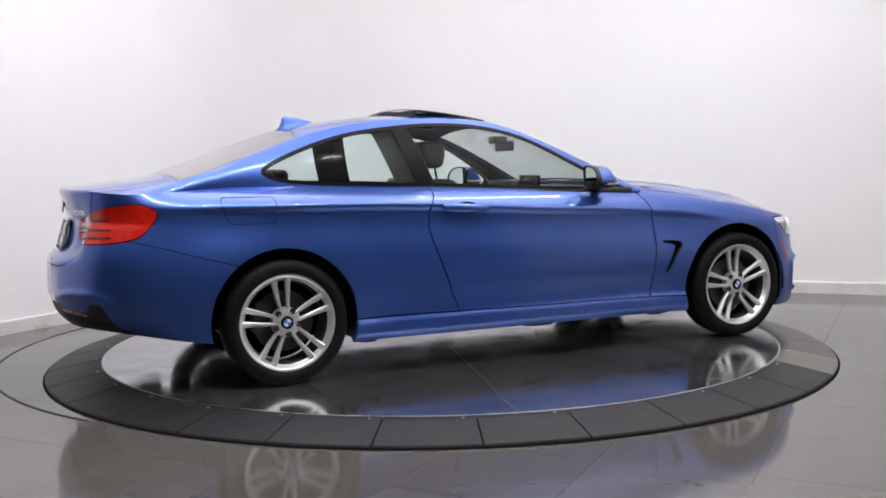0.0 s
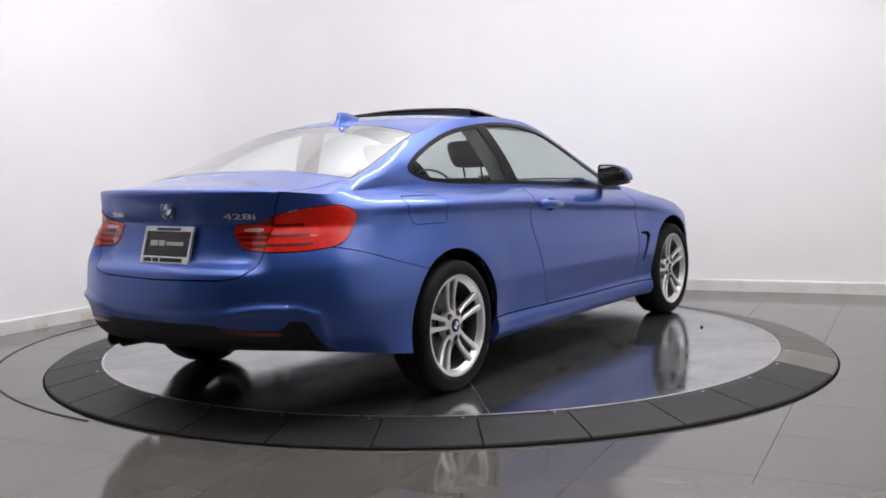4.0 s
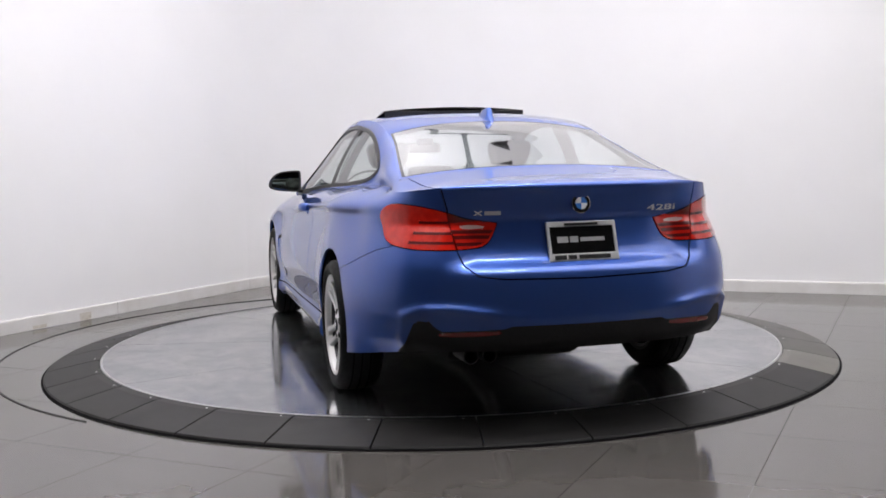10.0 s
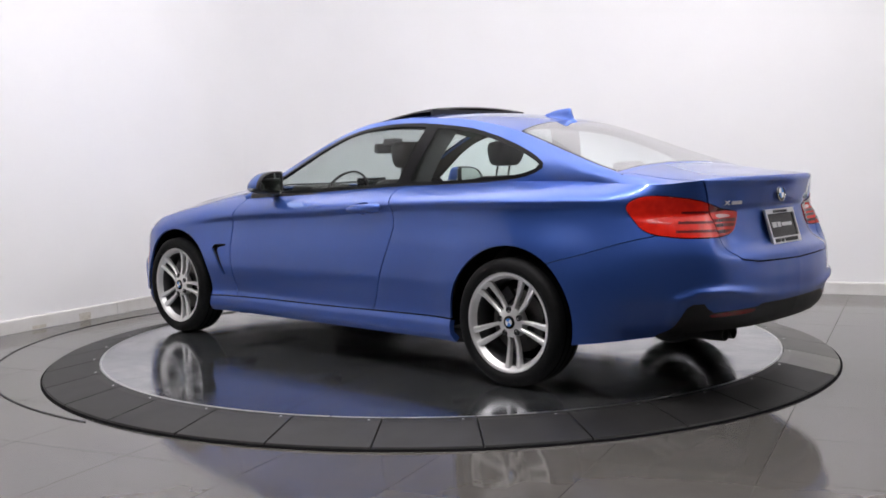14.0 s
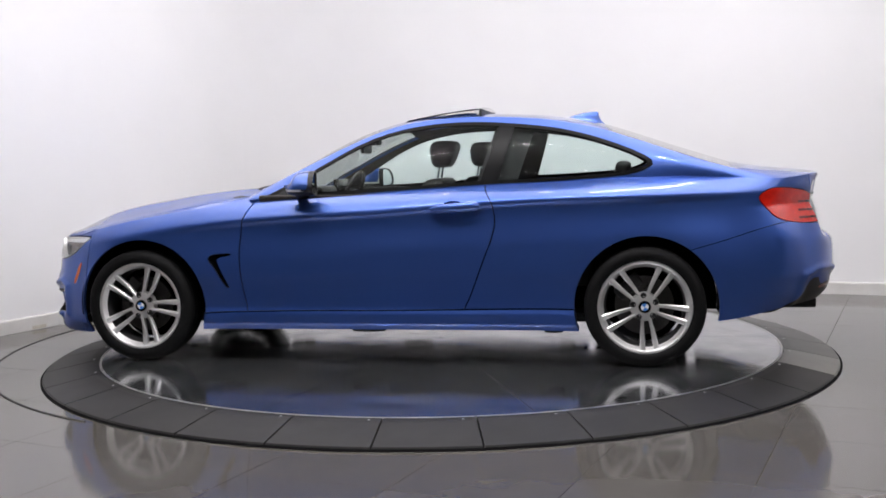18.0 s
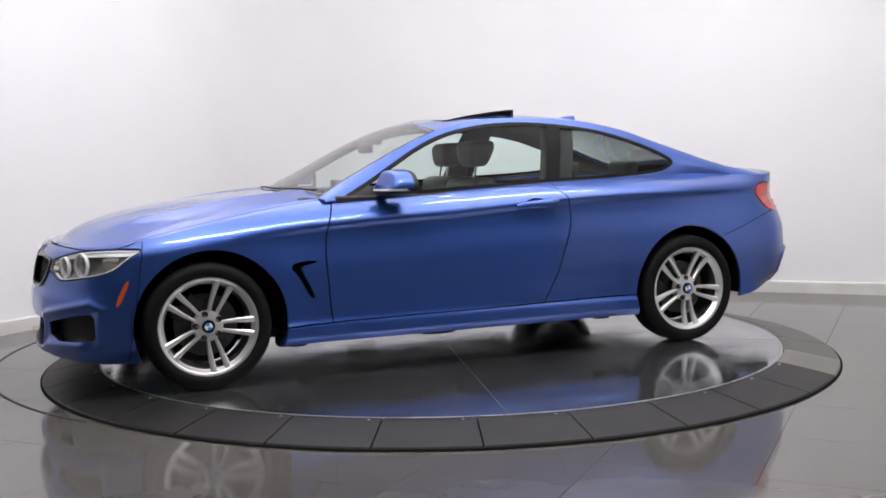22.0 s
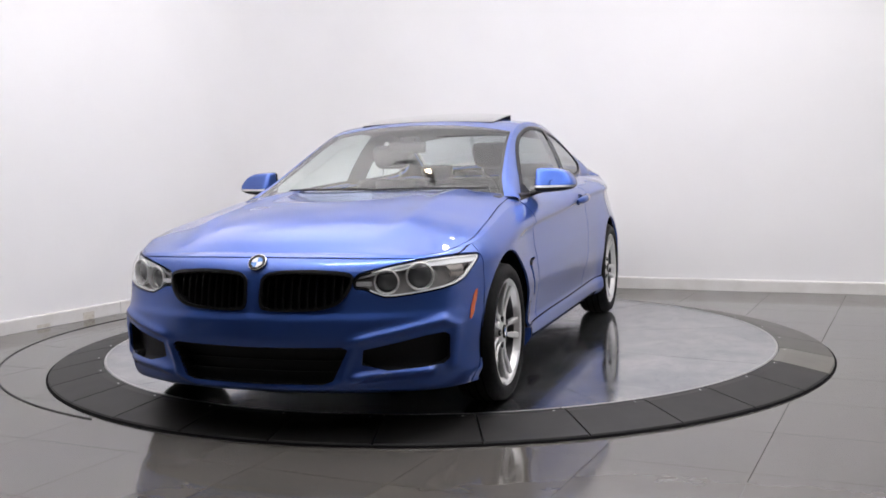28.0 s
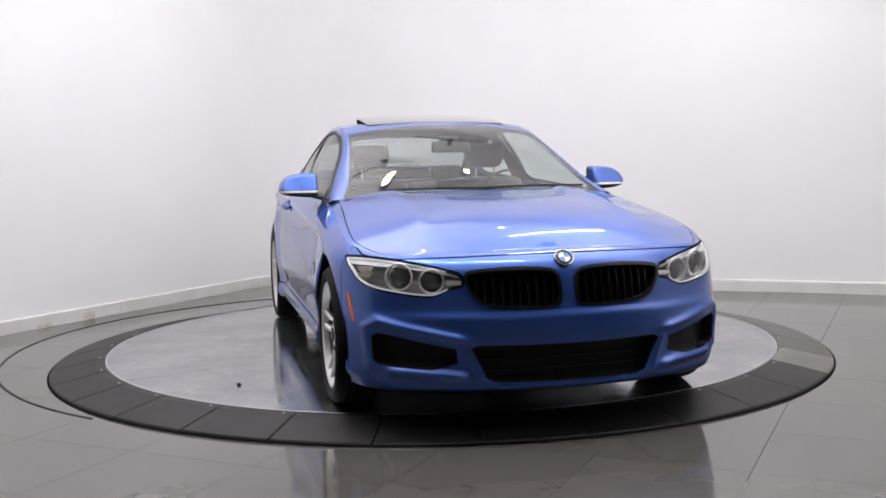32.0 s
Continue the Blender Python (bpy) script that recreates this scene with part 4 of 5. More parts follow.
# tail lights, split at the boot's shut line
tl = pocket("tail_light", lamp_r, 0.03, RED_DARK, "red wraparound tail light")
split_y = pchip([(0.70, 0.515), (0.76, 0.532), (0.90, 0.553), (1.0, 0.575)])
sy = lambda V: np.where(V[:, 0] < -2.12, V[:, 1] - split_y(V[:, 2]), 1.0)
inner_l, outer_l = take(lamp_r, lambda V, A: sy(V), 0.003)
white_d = outline_distance(rounded([(0.400, 0.818), (0.404, 0.830), (0.500, 0.835), (0.503, 0.816)], 1))
for half, name in ((outer_l, "outer_lens"), (inner_l, "inner_lens")):
    rest_ = half
    if name == "inner_lens":
        clear_, rest_ = take(half, lambda V, A: white_d(V[:, 1], V[:, 2]))
        for ob, s in zip(tl, (clear_, clear_.mirrored())):
            sheet_part("reversing_lens", s, REVERSE_LENS, ob, "clear reversing lamp", lift=0.004, skirt=0.01)
        smoked, rest_ = take(rest_, lambda V, A: 0.845 + 0.06 * (0.50 - V[:, 1]) - V[:, 2])
        for ob, s in zip(tl, (smoked, smoked.mirrored())):
            sheet_part("smoked_corner", s, RED_DARK, ob, "smoked dark red upper corner", lift=0.004, skirt=0.012)
    for ob, s in zip(tl, (rest_, rest_.mirrored())):
        sheet_part(name, s, RED, ob, "glossy red lens", lift=0.004, skirt=0.012)
    for z in (0.762, 0.800, 0.845) if name == "outer_lens" else (0.756, 0.784, 0.806):
        bar_, _ = take(rest_, lambda V, A: np.abs(V[:, 2] - z - 0.012 * (V[:, 1] - 0.5)) - (0.0055 if name == "outer_lens" else 0.007))
        bar_ = bar_.pick(lambda V, A: (tail_light(V, A) < -0.010) & (V[:, 0] < -2.20))[0]
        if len(bar_.T):
            for ob, s in zip(tl, (bar_, bar_.mirrored())):
                sheet_part("rib", s, RED_RIB, ob, "dark red rib in the lens", lift=0.005, skirt=0.004)

# roundels


def roundel(name, place, r, parent):
    plate_ = lathe([(0.0, r), (0.004, r), (0.006, r * 0.92), (0.006, r * 0.70), (0.0045, r * 0.66), (0.0045, 0.001)], 40, "Z")
    bmesh.ops.transform(plate_, matrix=place, verts=plate_.verts)
    ob = part(name, plate_, BLACK_GLOSS, parent, "round badge, quartered in blue and white", 40)
    rim_ = lathe([(0.0045, r), (0.007, r * 0.97), (0.0075, r * 0.93), (0.0045, r * 0.90)], 40, "Z", True)
    bmesh.ops.transform(rim_, matrix=place, verts=rim_.verts)
    part("rim", rim_, CHROME, ob, "", 40)
    for k in range(4):
        bm = bmesh.new()
        pts = [bm.verts.new((0, 0, 0.0065))] + [bm.verts.new((r * 0.62 * math.cos(radians(a)), r * 0.62 * math.sin(radians(a)), 0.0065)) for a in range(90 * k, 90 * k + 91, 15)]
        bm.faces.new(pts)
        bmesh.ops.transform(bm, matrix=place, verts=bm.verts)
        part("quarter_field", bm, WHITE_PLASTIC if k % 2 else BADGE_BLUE, ob)
    return ob


def facing(x, y, z, direction):
    return Matrix.Translation((x, y, z)) @ Vector(direction).to_track_quat("Z", "Y").to_matrix().to_4x4()


roundel("front_roundel", facing(2.112, 0, 0.696, (0.75, 0, 0.66)), 0.041, car)
roundel("rear_roundel", facing(float(coach(np.array([LENGTH]), np.array([0.912]))[0, 0]) - 0.001, 0, 0.912, (-1, 0, 0.12)), 0.042, car)

# number plate frame with a dealer's panel; the lettering is plain bars
PX = float(coach(np.array([LENGTH]), np.array([0.76]))[0, 0]) - 0.013
TILT = 0.30


def plate_box(x0, x1, y0, y1, z0, z1, bevel=0.0):
    bm = box(PX + x0, PX + x1, y0, y1, z0, z1, bevel)
    for v in bm.verts:
        v.co.x += (v.co.z - 0.76) * TILT
    return bm


plate_ob = part("license_plate", plate_box(-0.006, 0.004, -0.150, 0.150, 0.680, 0.828, 0.002), BLACK_GLOSS, car, "black dealer panel in a bright plate frame")
for y0, y1, z0, z1 in ((-0.154, 0.154, 0.816, 0.837), (-0.154, 0.154, 0.677, 0.707), (-0.154, -0.141, 0.707, 0.816), (0.141, 0.154, 0.707, 0.816)):
    part("frame_bar", plate_box(-0.012, 0.002, y0, y1, z0, z1, 0.002), PLATE_FRAME, plate_ob, "bright aluminium plate frame")
for y0, y1, z0, z1 in ((0.062, 0.110, 0.752, 0.776), (0.018, 0.054, 0.752, 0.776), (-0.100, 0.008, 0.755, 0.771)):
    part("lettering_bar", plate_box(-0.008, -0.005, y0, y1, z0, z1), LAMP_GREY, plate_ob)
for y0, y1 in ((0.080, 0.130), (0.035, 0.072), (-0.115, 0.024)):
    part("lettering_bar", plate_box(-0.0135, -0.011, y0, y1, 0.684, 0.701), BLACK, plate_ob)
part("lettering_bar", plate_box(-0.0135, -0.011, -0.075, 0.075, 0.820, 0.831), BLACK, plate_ob)


def lettering(text, place, size, material, parent, name):
    cu = bpy.data.curves.new(name, "FONT")
    cu.body, cu.size, cu.extrude = text, size, 0.002
    tmp = new(name, cu)
    me = bpy.data.meshes.new_from_object(tmp)
    bpy.data.objects.remove(tmp)
    me.transform(place)
    return link_mesh(name, me, material, parent)


def rear_skin(y, z):
    p = coach(np.array([run_at(y=abs(y), z=z, rear=True)]), np.array([z]))[0]
    return float(p[0])


def rear_text(text, y, z, wide, tall, name):
    """Raised letters on the boot lid: they start at y and z and lie along the sheet."""
    ob = lettering(text, Matrix(), 1.0, LAMP_SILVER, trunk, name)
    co = np.array([v.co for v in ob.data.vertices])
    low, high = co.min(0), co.max(0)
    fx, fz = (co[:, 0] - low[0]) / (high[0] - low[0]), (co[:, 1] - low[1]) / (high[1] - low[1])
    ys = np.linspace(0, 1, 9)
    foot, head = ([rear_skin(y - wide * k, zz) for k in ys] for zz in (z, z + tall))
    skin = np.interp(fx, ys, foot) * (1 - fz) + np.interp(fx, ys, head) * fz
    for v, x, u, w, c in zip(ob.data.vertices, skin, fx, fz, co):
        v.co = (x - (0.004 if c[2] > 0 else -0.002), y - wide * u, z + tall * w)
    return ob


rear_text("428i", -0.313, 0.870, 0.150, 0.025, "model_lettering")
rear_text("x", 0.448, 0.872, 0.036, 0.019, "drive_lettering")
along = [Vector((rear_skin(y, z) - 0.004, y, z)) for y, z in ((0.404, 0.873), (0.340, 0.873), (0.340, 0.889), (0.404, 0.889))]
bm = bmesh.new()
front_v = [bm.verts.new(p) for p in along]
back_v = [bm.verts.new(p + Vector((0.006, 0, 0))) for p in along]
bm.faces.new(front_v)
bm.faces.new(back_v)
for i in range(4):
    bm.faces.new((front_v[i], front_v[(i + 1) % 4], back_v[(i + 1) % 4], back_v[i]))
part("lettering_bar", bm, PLATE_FRAME, trunk)

# wheels


def wheel(x, side, y_face):
    """An alloy wheel with five split spokes; built at its hub, its face towards +y."""
    ob = new("wheel")
    ob.parent = car
    tagged(ob, "silver five-double-spoke alloy wheel with low black tyre")
    tyre = lathe([(-0.185, 0.232), (-0.19, 0.262), (-0.185, 0.292), (-0.165, 0.311), (-0.13, 0.3165), (-0.05, 0.317), (-0.005, 0.312), (0.013, 0.295), (0.018, 0.272), (0.012, 0.250), (0.0, 0.240), (-0.02, 0.232)], 96, "Y", True)
    part("tyre", tyre, RUBBER, ob, "black low-profile tyre", 40)
    for k in range(3):
        groove = lathe([(-0.045 - 0.04 * k, 0.3175), (-0.038 - 0.04 * k, 0.3175), (-0.038 - 0.04 * k, 0.309), (-0.045 - 0.04 * k, 0.309)], 64, "Y", True)
        part("groove", groove, DARK, ob)
    part("barrel", lathe([(-0.18, 0.236), (-0.18, 0.214), (-0.09, 0.200), (-0.032, 0.208), (-0.02, 0.214), (-0.02, 0.236)], 64, "Y", True), BARREL, ob, "inner barrel with its shade in the dark colour", 35)
    rim_ = lathe([(-0.022, 0.212), (-0.010, 0.222), (0.000, 0.226), (0.006, 0.232), (0.008, 0.243), (0.002, 0.248), (-0.012, 0.246), (-0.02, 0.236)], 96, "Y", True)
    part("rim", rim_, ALLOY, ob, "polished silver rim", 35)
    for k in range(5):
        ang = radians(90 + 72 * k)
        for off in (-1, 1):
            bm = bmesh.new()
            a = ang + off * radians(1.5)
            secs = ((0.045, -0.014, 0.0085, 0.024), (0.085, -0.020, 0.0090, 0.024), (0.125, -0.020, 0.0105, 0.023), (0.165, -0.014, 0.0125, 0.022), (0.200, -0.006, 0.0145, 0.024), (0.228, 0.0, 0.0165, 0.026))
            spread = (0.0145, 0.0215, 0.0270, 0.0305, 0.0340, 0.0370)
            prev = None
            for (r, y, w, h), sp in zip(secs, spread):
                c, s = math.cos(ang), math.sin(ang)
                q = []
                for dw, dy in ((-w, -h), (-w, -0.005), (-w * 0.55, 0.0), (w * 0.55, 0.0), (w, -0.005), (w, -h)):
                    t = off * sp + dw
                    q.append(bm.verts.new((r * c - t * s, y + dy, r * s + t * c)))
                if prev:
                    for i in range(6):
                        bm.faces.new((prev[i], prev[(i + 1) % 6], q[(i + 1) % 6], q[i]))
                else:
                    bm.faces.new(q)
                prev = q
            bm.faces.new(prev)
            part("spoke", bm, ALLOY, ob, "", 30)
    hub = lathe([(-0.06, 0.076), (-0.028, 0.076), (-0.020, 0.072), (-0.013, 0.046), (-0.012, 0.036)], 48, "Y")
    part("hub", hub, ALLOY, ob, "", 30)
    for k in range(5):
        a = radians(90 + 36 + 72 * k)
        hole = lathe([(-0.020, 0.0150), (-0.0125, 0.0150), (-0.0118, 0.0142), (-0.0150, 0.0080), (-0.0150, 0.0)], 20, "Y")
        bmesh.ops.translate(hole, vec=(0.061 * math.cos(a), -0.0005, 0.061 * math.sin(a)), verts=hole.verts)
        part("bolt_hole", hole, BLACK, ob)
    cap = lathe([(-0.014, 0.033), (-0.008, 0.032), (-0.006, 0.028), (-0.006, 0.001)], 32, "Y")
    part("centre_cap", cap, BLACK_GLOSS, ob, "blue and white hub cap", 40)
    for k in range(4):
        bm = bmesh.new()
        pts = [bm.verts.new((0, -0.005, 0))] + [bm.verts.new((0.020 * math.cos(radians(a)), -0.005, 0.020 * math.sin(radians(a)))) for a in range(90 * k, 90 * k + 91, 15)]
        bm.faces.new(pts)
        part("cap_field", bm, WHITE_PLASTIC if k % 2 else BADGE_BLUE, ob)
    disc = lathe([(-0.105, 0.060), (-0.105, 0.155), (-0.085, 0.155), (-0.085, 0.060)], 64, "Y", True)
    part("brake_disc", disc, STEEL, ob, "grey steel brake disc", 30)
    cal = bmesh.new()
    m = Matrix.Rotation(radians(-20), 4, "Y")
    box(0.095, 0.165, -0.13, -0.06, -0.075, 0.075, 0.012, 2, cal, m)
    part("brake_caliper", cal, TRIM, ob, "dark brake caliper", 40)
    back = lathe([(-0.17, 0.20), (-0.165, 0.20), (-0.165, 0.0)], 32, "Y")
    part("backing_shield", back, DARK, ob)
    return ob


def put_wheel(x, side, y_face, spin):
    ob = wheel(x, side, y_face)
    ob.matrix_basis = Matrix.Translation((x, side * y_face, 0.317)) @ Matrix.Rotation(0 if side > 0 else math.pi, 4, "Z") @ Matrix.Rotation(radians(spin), 4, "Y")
    return ob


put_wheel(1.405, 1, 0.884, -22)
put_wheel(1.405, -1, 0.884, 7)
put_wheel(-1.405, 1, 0.894, -30)
put_wheel(-1.405, -1, 0.894, 7)

# door mirrors
for side in (1, -1):
    ob = new("door_mirror")
    ob.parent = car
    tagged(ob, "blue door mirror with silver strip and black foot")
    outline = rounded([(0.800, 1.030), (0.804, 1.056), (0.830, 1.060), (0.915, 1.056), (0.970, 1.038), (1.004, 1.000), (1.012, 0.970), (1.004, 0.948), (0.965, 0.932), (0.860, 0.922), (0.815, 0.922), (0.800, 0.945)], 1)
    outline = np.concatenate([outline, outline[:1]])
    mid_ = np.array([0.900, 0.985])
    stations = ((0.364, 0.975), (0.368, 1.0), (0.400, 1.0), (0.435, 0.985), (0.470, 0.96), (0.495, 0.89), (0.509, 0.78), (0.516, 0.60), (0.519, 0.34), (0.520, 0.02))
    P_ = np.stack([np.column_stack([np.full(len(outline), x) - 0.17 * (outline[:, 0] - 0.86) - 0.45 * np.maximum(outline[:, 1] - 0.95, 0) * max(x - 0.40, 0) / 0.12, mid_ + (outline - mid_) * k]) for x, k in stations])
    hull = Sheet.grid(P_, np.zeros((*P_.shape[:2], 2))).turned(lambda V: V - np.array([0.40, 0.90, 0.985]))
    shape_ = hull.N.reshape(P_.shape)
    ahead_ = np.array([0.86, 0.16, 0.40])
    for row_, k in ((-1, 1.0), (-2, 1.0), (-3, 0.85), (-4, 0.55), (-5, 0.25)):
        shape_[row_] = shape_[row_] * (1 - k) + ahead_ * k
    hull.N = (shape_ / np.linalg.norm(shape_, axis=2, keepdims=True)).reshape(-1, 3)
    cap_, rest_ = take(hull, lambda V, A: np.maximum(0.962 - V[:, 2], 0.386 - 0.17 * (V[:, 1] - 0.86) - V[:, 0]))
    strip_, low_ = take(rest_, lambda V, A: np.maximum(0.951 - V[:, 2], 0.395 - V[:, 0]))
    turned_ = (lambda q: q) if side > 0 else (lambda q: q.mirrored())
    sheet_part("cap", turned_(cap_), PAINT, ob, "blue mirror cap")
    sheet_part("indicator_strip", turned_(strip_), LAMP_SILVER, ob, "silver indicator strip", lift=0.0015)
    sheet_part("lower_cover", turned_(low_), BLACK, ob, "black lower cover")
    foot = sweep([(0.47, side * 0.770, 0.918), (0.450, side * 0.82, 0.932), (0.42, side * 0.87, 0.948)], 0.030, 12, 0.5)
    part("foot", foot, BLACK, ob, "black mirror foot", 50)
    # the black rim and the glass set into it
    rings = [[(0.364, *(mid_ + (p - mid_) * 0.985)) for p in outline[:-1]], [(0.358, *(mid_ + (p - mid_) * 0.96)) for p in outline[:-1]],
             [(0.358, *(mid_ + (p - mid_) * 0.88)) for p in outline[:-1]], [(0.366, *(mid_ + (p - mid_) * 0.86)) for p in outline[:-1]]]
    bm = bmesh.new()
    loops = [[bm.verts.new((x - 0.17 * (y - 0.86), side * y, z)) for x, y, z in ring] for ring in rings]
    for p, q in zip(loops, loops[1:]):
        for k in range(len(p)):
            bm.faces.new((p[k], p[(k + 1) % len(p)], q[(k + 1) % len(p)], q[k]))
    part("rear_bezel", bm, BLACK, ob, "black housing edge round the mirror glass", 40)
    bm = bmesh.new()
    bm.faces.new([bm.verts.new((0.3645 - 0.17 * (y - 0.86), side * y, z)) for x, y, z in rings[2]])
    part("mirror_glass", bm, MIRROR, ob, "mirror glass")

# door handles
pocket("handle_cup", grip_cup, 0.019, PAINT, "hollow behind the door handle")
for side, door in zip((1, -1), doors):
    yy = float(coach(np.array([run_at(x=-0.41, z=0.848)]), np.array([0.848]))[0, 1])
    bar = sweep([(-0.285, side * (yy + 0.006), 0.842), (-0.33, side * (yy + 0.022), 0.846), (-0.42, side * (yy + 0.026), 0.851), (-0.50, side * (yy + 0.022), 0.856), (-0.53, side * (yy + 0.010), 0.857), (-0.542, side * (yy + 0.004), 0.857)], (0.010, 0.018, 0.0215, 0.022, 0.020, 0.012), 16, 1.15)
    part("door_handle", bar, PAINT, door, "pull handle in body colour", 60)

# tilted sunroof panel, aerial fin, wipers, exhaust, tow eye
line = MIDLINE(np.linspace(0, 1, 300))
gx, gy = np.meshgrid(np.linspace(-0.05, -0.50, 24), np.linspace(-0.425, 0.425, 30))
gx = gx + 0.02 * (gy / 0.425) ** 4 * np.where(gx > -0.2, -1, 0.6)
gz = np.interp(-gx, -line[:, 0], line[:, 2]) + 0.0015 + np.clip((-0.05 - gx) / 0.45, 0, 1) ** 1.3 * 0.036 - 0.019 * (gy / 0.43) ** 2
panel = Sheet.grid(np.stack([gx, gy, gz], -1), np.stack([gx, gy], -1)).turned(lambda V: np.tile([0, 0, 1.0], (len(V), 1)))
sheet_part("sunroof_panel", panel, ROOF_GLASS, car, "black glass sunroof tilted open at the back", skirt=0.007, back=True)
part("sunroof_seal", box(-0.505, -0.490, -0.42, 0.42, 1.355, 1.392, 0.004), BLACK, car)
bm = bmesh.new()
secs = ((-0.975, 0.006, 1.336, 1.342), (-1.00, 0.020, 1.330, 1.351), (-1.04, 0.031, 1.322, 1.362), (-1.08, 0.038, 1.314, 1.369), (-1.12, 0.040, 1.305, 1.373), (-1.148, 0.040, 1.298, 1.374),
        (-1.156, 0.039, 1.295, 1.370), (-1.163, 0.037, 1.293, 1.345), (-1.175, 0.032, 1.289, 1.318), (-1.20, 0.020, 1.282, 1.296), (-1.225, 0.004, 1.276, 1.280))
prev = None
for x, w, z0, z1 in secs:
    half_ = [(w, 0.0), (w * 0.76, 0.10), (w * 0.56, 0.30), (w * 0.44, 0.60), (w * 0.34, 0.85), (w * 0.18, 1.0)]
    ring = [bm.verts.new((x, y, z0 + (z1 - z0) * h)) for y, h in [(-y, h) for y, h in half_] + half_[::-1]]
    if prev:
        for k in range(len(ring)):
            bm.faces.new((prev[k], prev[(k + 1) % len(ring)], ring[(k + 1) % len(ring)], ring[k]))
    else:
        bm.faces.new(ring)
    prev = ring
bm.faces.new(prev)
part("aerial_fin", bm, PAINT, car, "shark-fin aerial in body colour", 50)
for y0, y1 in ((0.62, 0.02), (0.10, -0.50)):
    wip = sweep([(0.845 - 0.20 * y0 * y0, y0, 0.960), (0.855 - 0.2 * ((y0 + y1) / 2) ** 2, (y0 + y1) / 2, 0.966), (0.860 - 0.2 * y1 * y1, y1, 0.962)], 0.0055, 8)
    part("wiper", wip, BLACK, car, "black wiper at rest")
part("cowl_panel", sweep([(0.78, -0.58, 0.905), (0.86, -0.35, 0.920), (0.89, 0.0, 0.924), (0.86, 0.35, 0.920), (0.78, 0.58, 0.905)], 0.03, 8, 0.4), BLACK, car, "black cowl under the windscreen")
for y in (0.475, 0.395):
    pipe = lathe([(-2.345, 0.032), (-2.345, 0.028), (-2.30, 0.028), (-2.12, 0.028), (-2.12, 0.034)], 28, "X", True)
    bmesh.ops.translate(pipe, vec=(0.02, y, 0.292), verts=pipe.verts)
    part("exhaust_tip", pipe, BLACK, car, "dark exhaust tailpipe", 30)
box_ = lathe([(-0.30, 0.02), (-0.30, 0.10), (-0.27, 0.12), (0.27, 0.12), (0.30, 0.10), (0.30, 0.02)], 28, "Y")
bmesh.ops.transform(box_, matrix=Matrix.Translation((-2.05, 0.22, 0.30)) @ Matrix.Diagonal((1.0, 1, 0.6, 1)), verts=box_.verts)
part("silencer", box_, BLACK, car, "dark rear silencer box", 40)

# ---- cabin ----


def cushion(x0, x1, y0, y1, z0, z1, name, parent, bevel=0.04, lean=0.0, material=None, label=""):
    bm = box(x0, x1, y0, y1, z0, z1, bevel, 3)
    if lean:
        for v in bm.verts:
            v.co.x -= (v.co.z - z0) * lean
    if name == "headrest":
        # narrower towards the posts, with a hollow front
        xc, yc = (x0 + x1) / 2 - (z1 - z0) * lean / 2, (y0 + y1) / 2
        for v in bm.verts:
            up = (v.co.z - z0) / (z1 - z0)
            k = 0.66 + 0.34 * min(up * 1.6, 1.0)
            v.co.x, v.co.y = xc + (v.co.x - xc) * k, yc + (v.co.y - yc) * (0.82 + 0.18 * min(up * 1.6, 1.0))
    return part(name, bm, material or FABRIC, parent, label, 50)


for side in (1, -1):
    seat = new("front_seat")
    seat.parent = car
    tagged(seat, "black leather front seat")
    y = side * 0.36
    shift = 0.07 if side > 0 else -0.06
    cushion(-0.30 + shift, 0.22 + shift, y - 0.25, y + 0.25, 0.42, 0.56, "seat_cushion", seat)
    cushion(-0.30 + shift, -0.16 + shift, y - 0.24, y + 0.24, 0.54, 1.00, "backrest", seat, 0.06, 0.20)
    cushion(-0.41 + shift, -0.255 + shift, y - 0.125, y + 0.125, 1.06, 1.215, "headrest", seat, 0.05, 0.16)
    for dy in (-0.06, 0.06):
        part("headrest_post", sweep([(-0.31 + shift, y + dy, 0.99), (-0.33 + shift, y + dy, 1.09)], 0.007, 8), CHROME, seat)
    rear = new("rear_seat")
    rear.parent = car
    tagged(rear, "black leather rear seat")
    cushion(-1.15, -0.72, side * 0.38 - 0.30, side * 0.38 + 0.30, 0.40, 0.56, "seat_cushion", rear)
    cushion(-1.20, -1.06, side * 0.38 - 0.30, side * 0.38 + 0.30, 0.52, 0.96, "backrest", rear, 0.05, 0.35)
    cushion(-1.33, -1.24, side * 0.36 - 0.12, side * 0.36 + 0.12, 0.97, 1.075, "headrest", rear, 0.035, 0.2)
dash = cushion(0.50, 0.92, -0.74, 0.74, 0.62, 0.925, "dashboard", car, 0.06, 0.0, BLACK, "black dashboard")
cushion(0.42, 0.62, 0.20, 0.54, 0.86, 0.965, "instrument_hood", dash, 0.03)
cushion(0.44, 0.47, -0.13, 0.11, 0.90, 1.0, "display_screen", dash, 0.006, 0, BLACK_GLOSS)
cushion(-0.6, 0.50, -0.09, 0.09, 0.30, 0.58, "centre_console", car, 0.03)
ring = lathe([(0.0, 0.178), (0.012, 0.186), (0.0, 0.194), (-0.012, 0.186)], 40, "X", True)
bmesh.ops.transform(ring, matrix=Matrix.Translation((0.30, 0.37, 0.875)) @ Matrix.Rotation(radians(-24), 4, "Y"), verts=ring.verts)
wheel_ob = part("steering_wheel", ring, FABRIC, car, "black three-spoke steering wheel", 50)
boss = lathe([(-0.03, 0.06), (0.0, 0.075), (0.02, 0.05)], 24, "X")
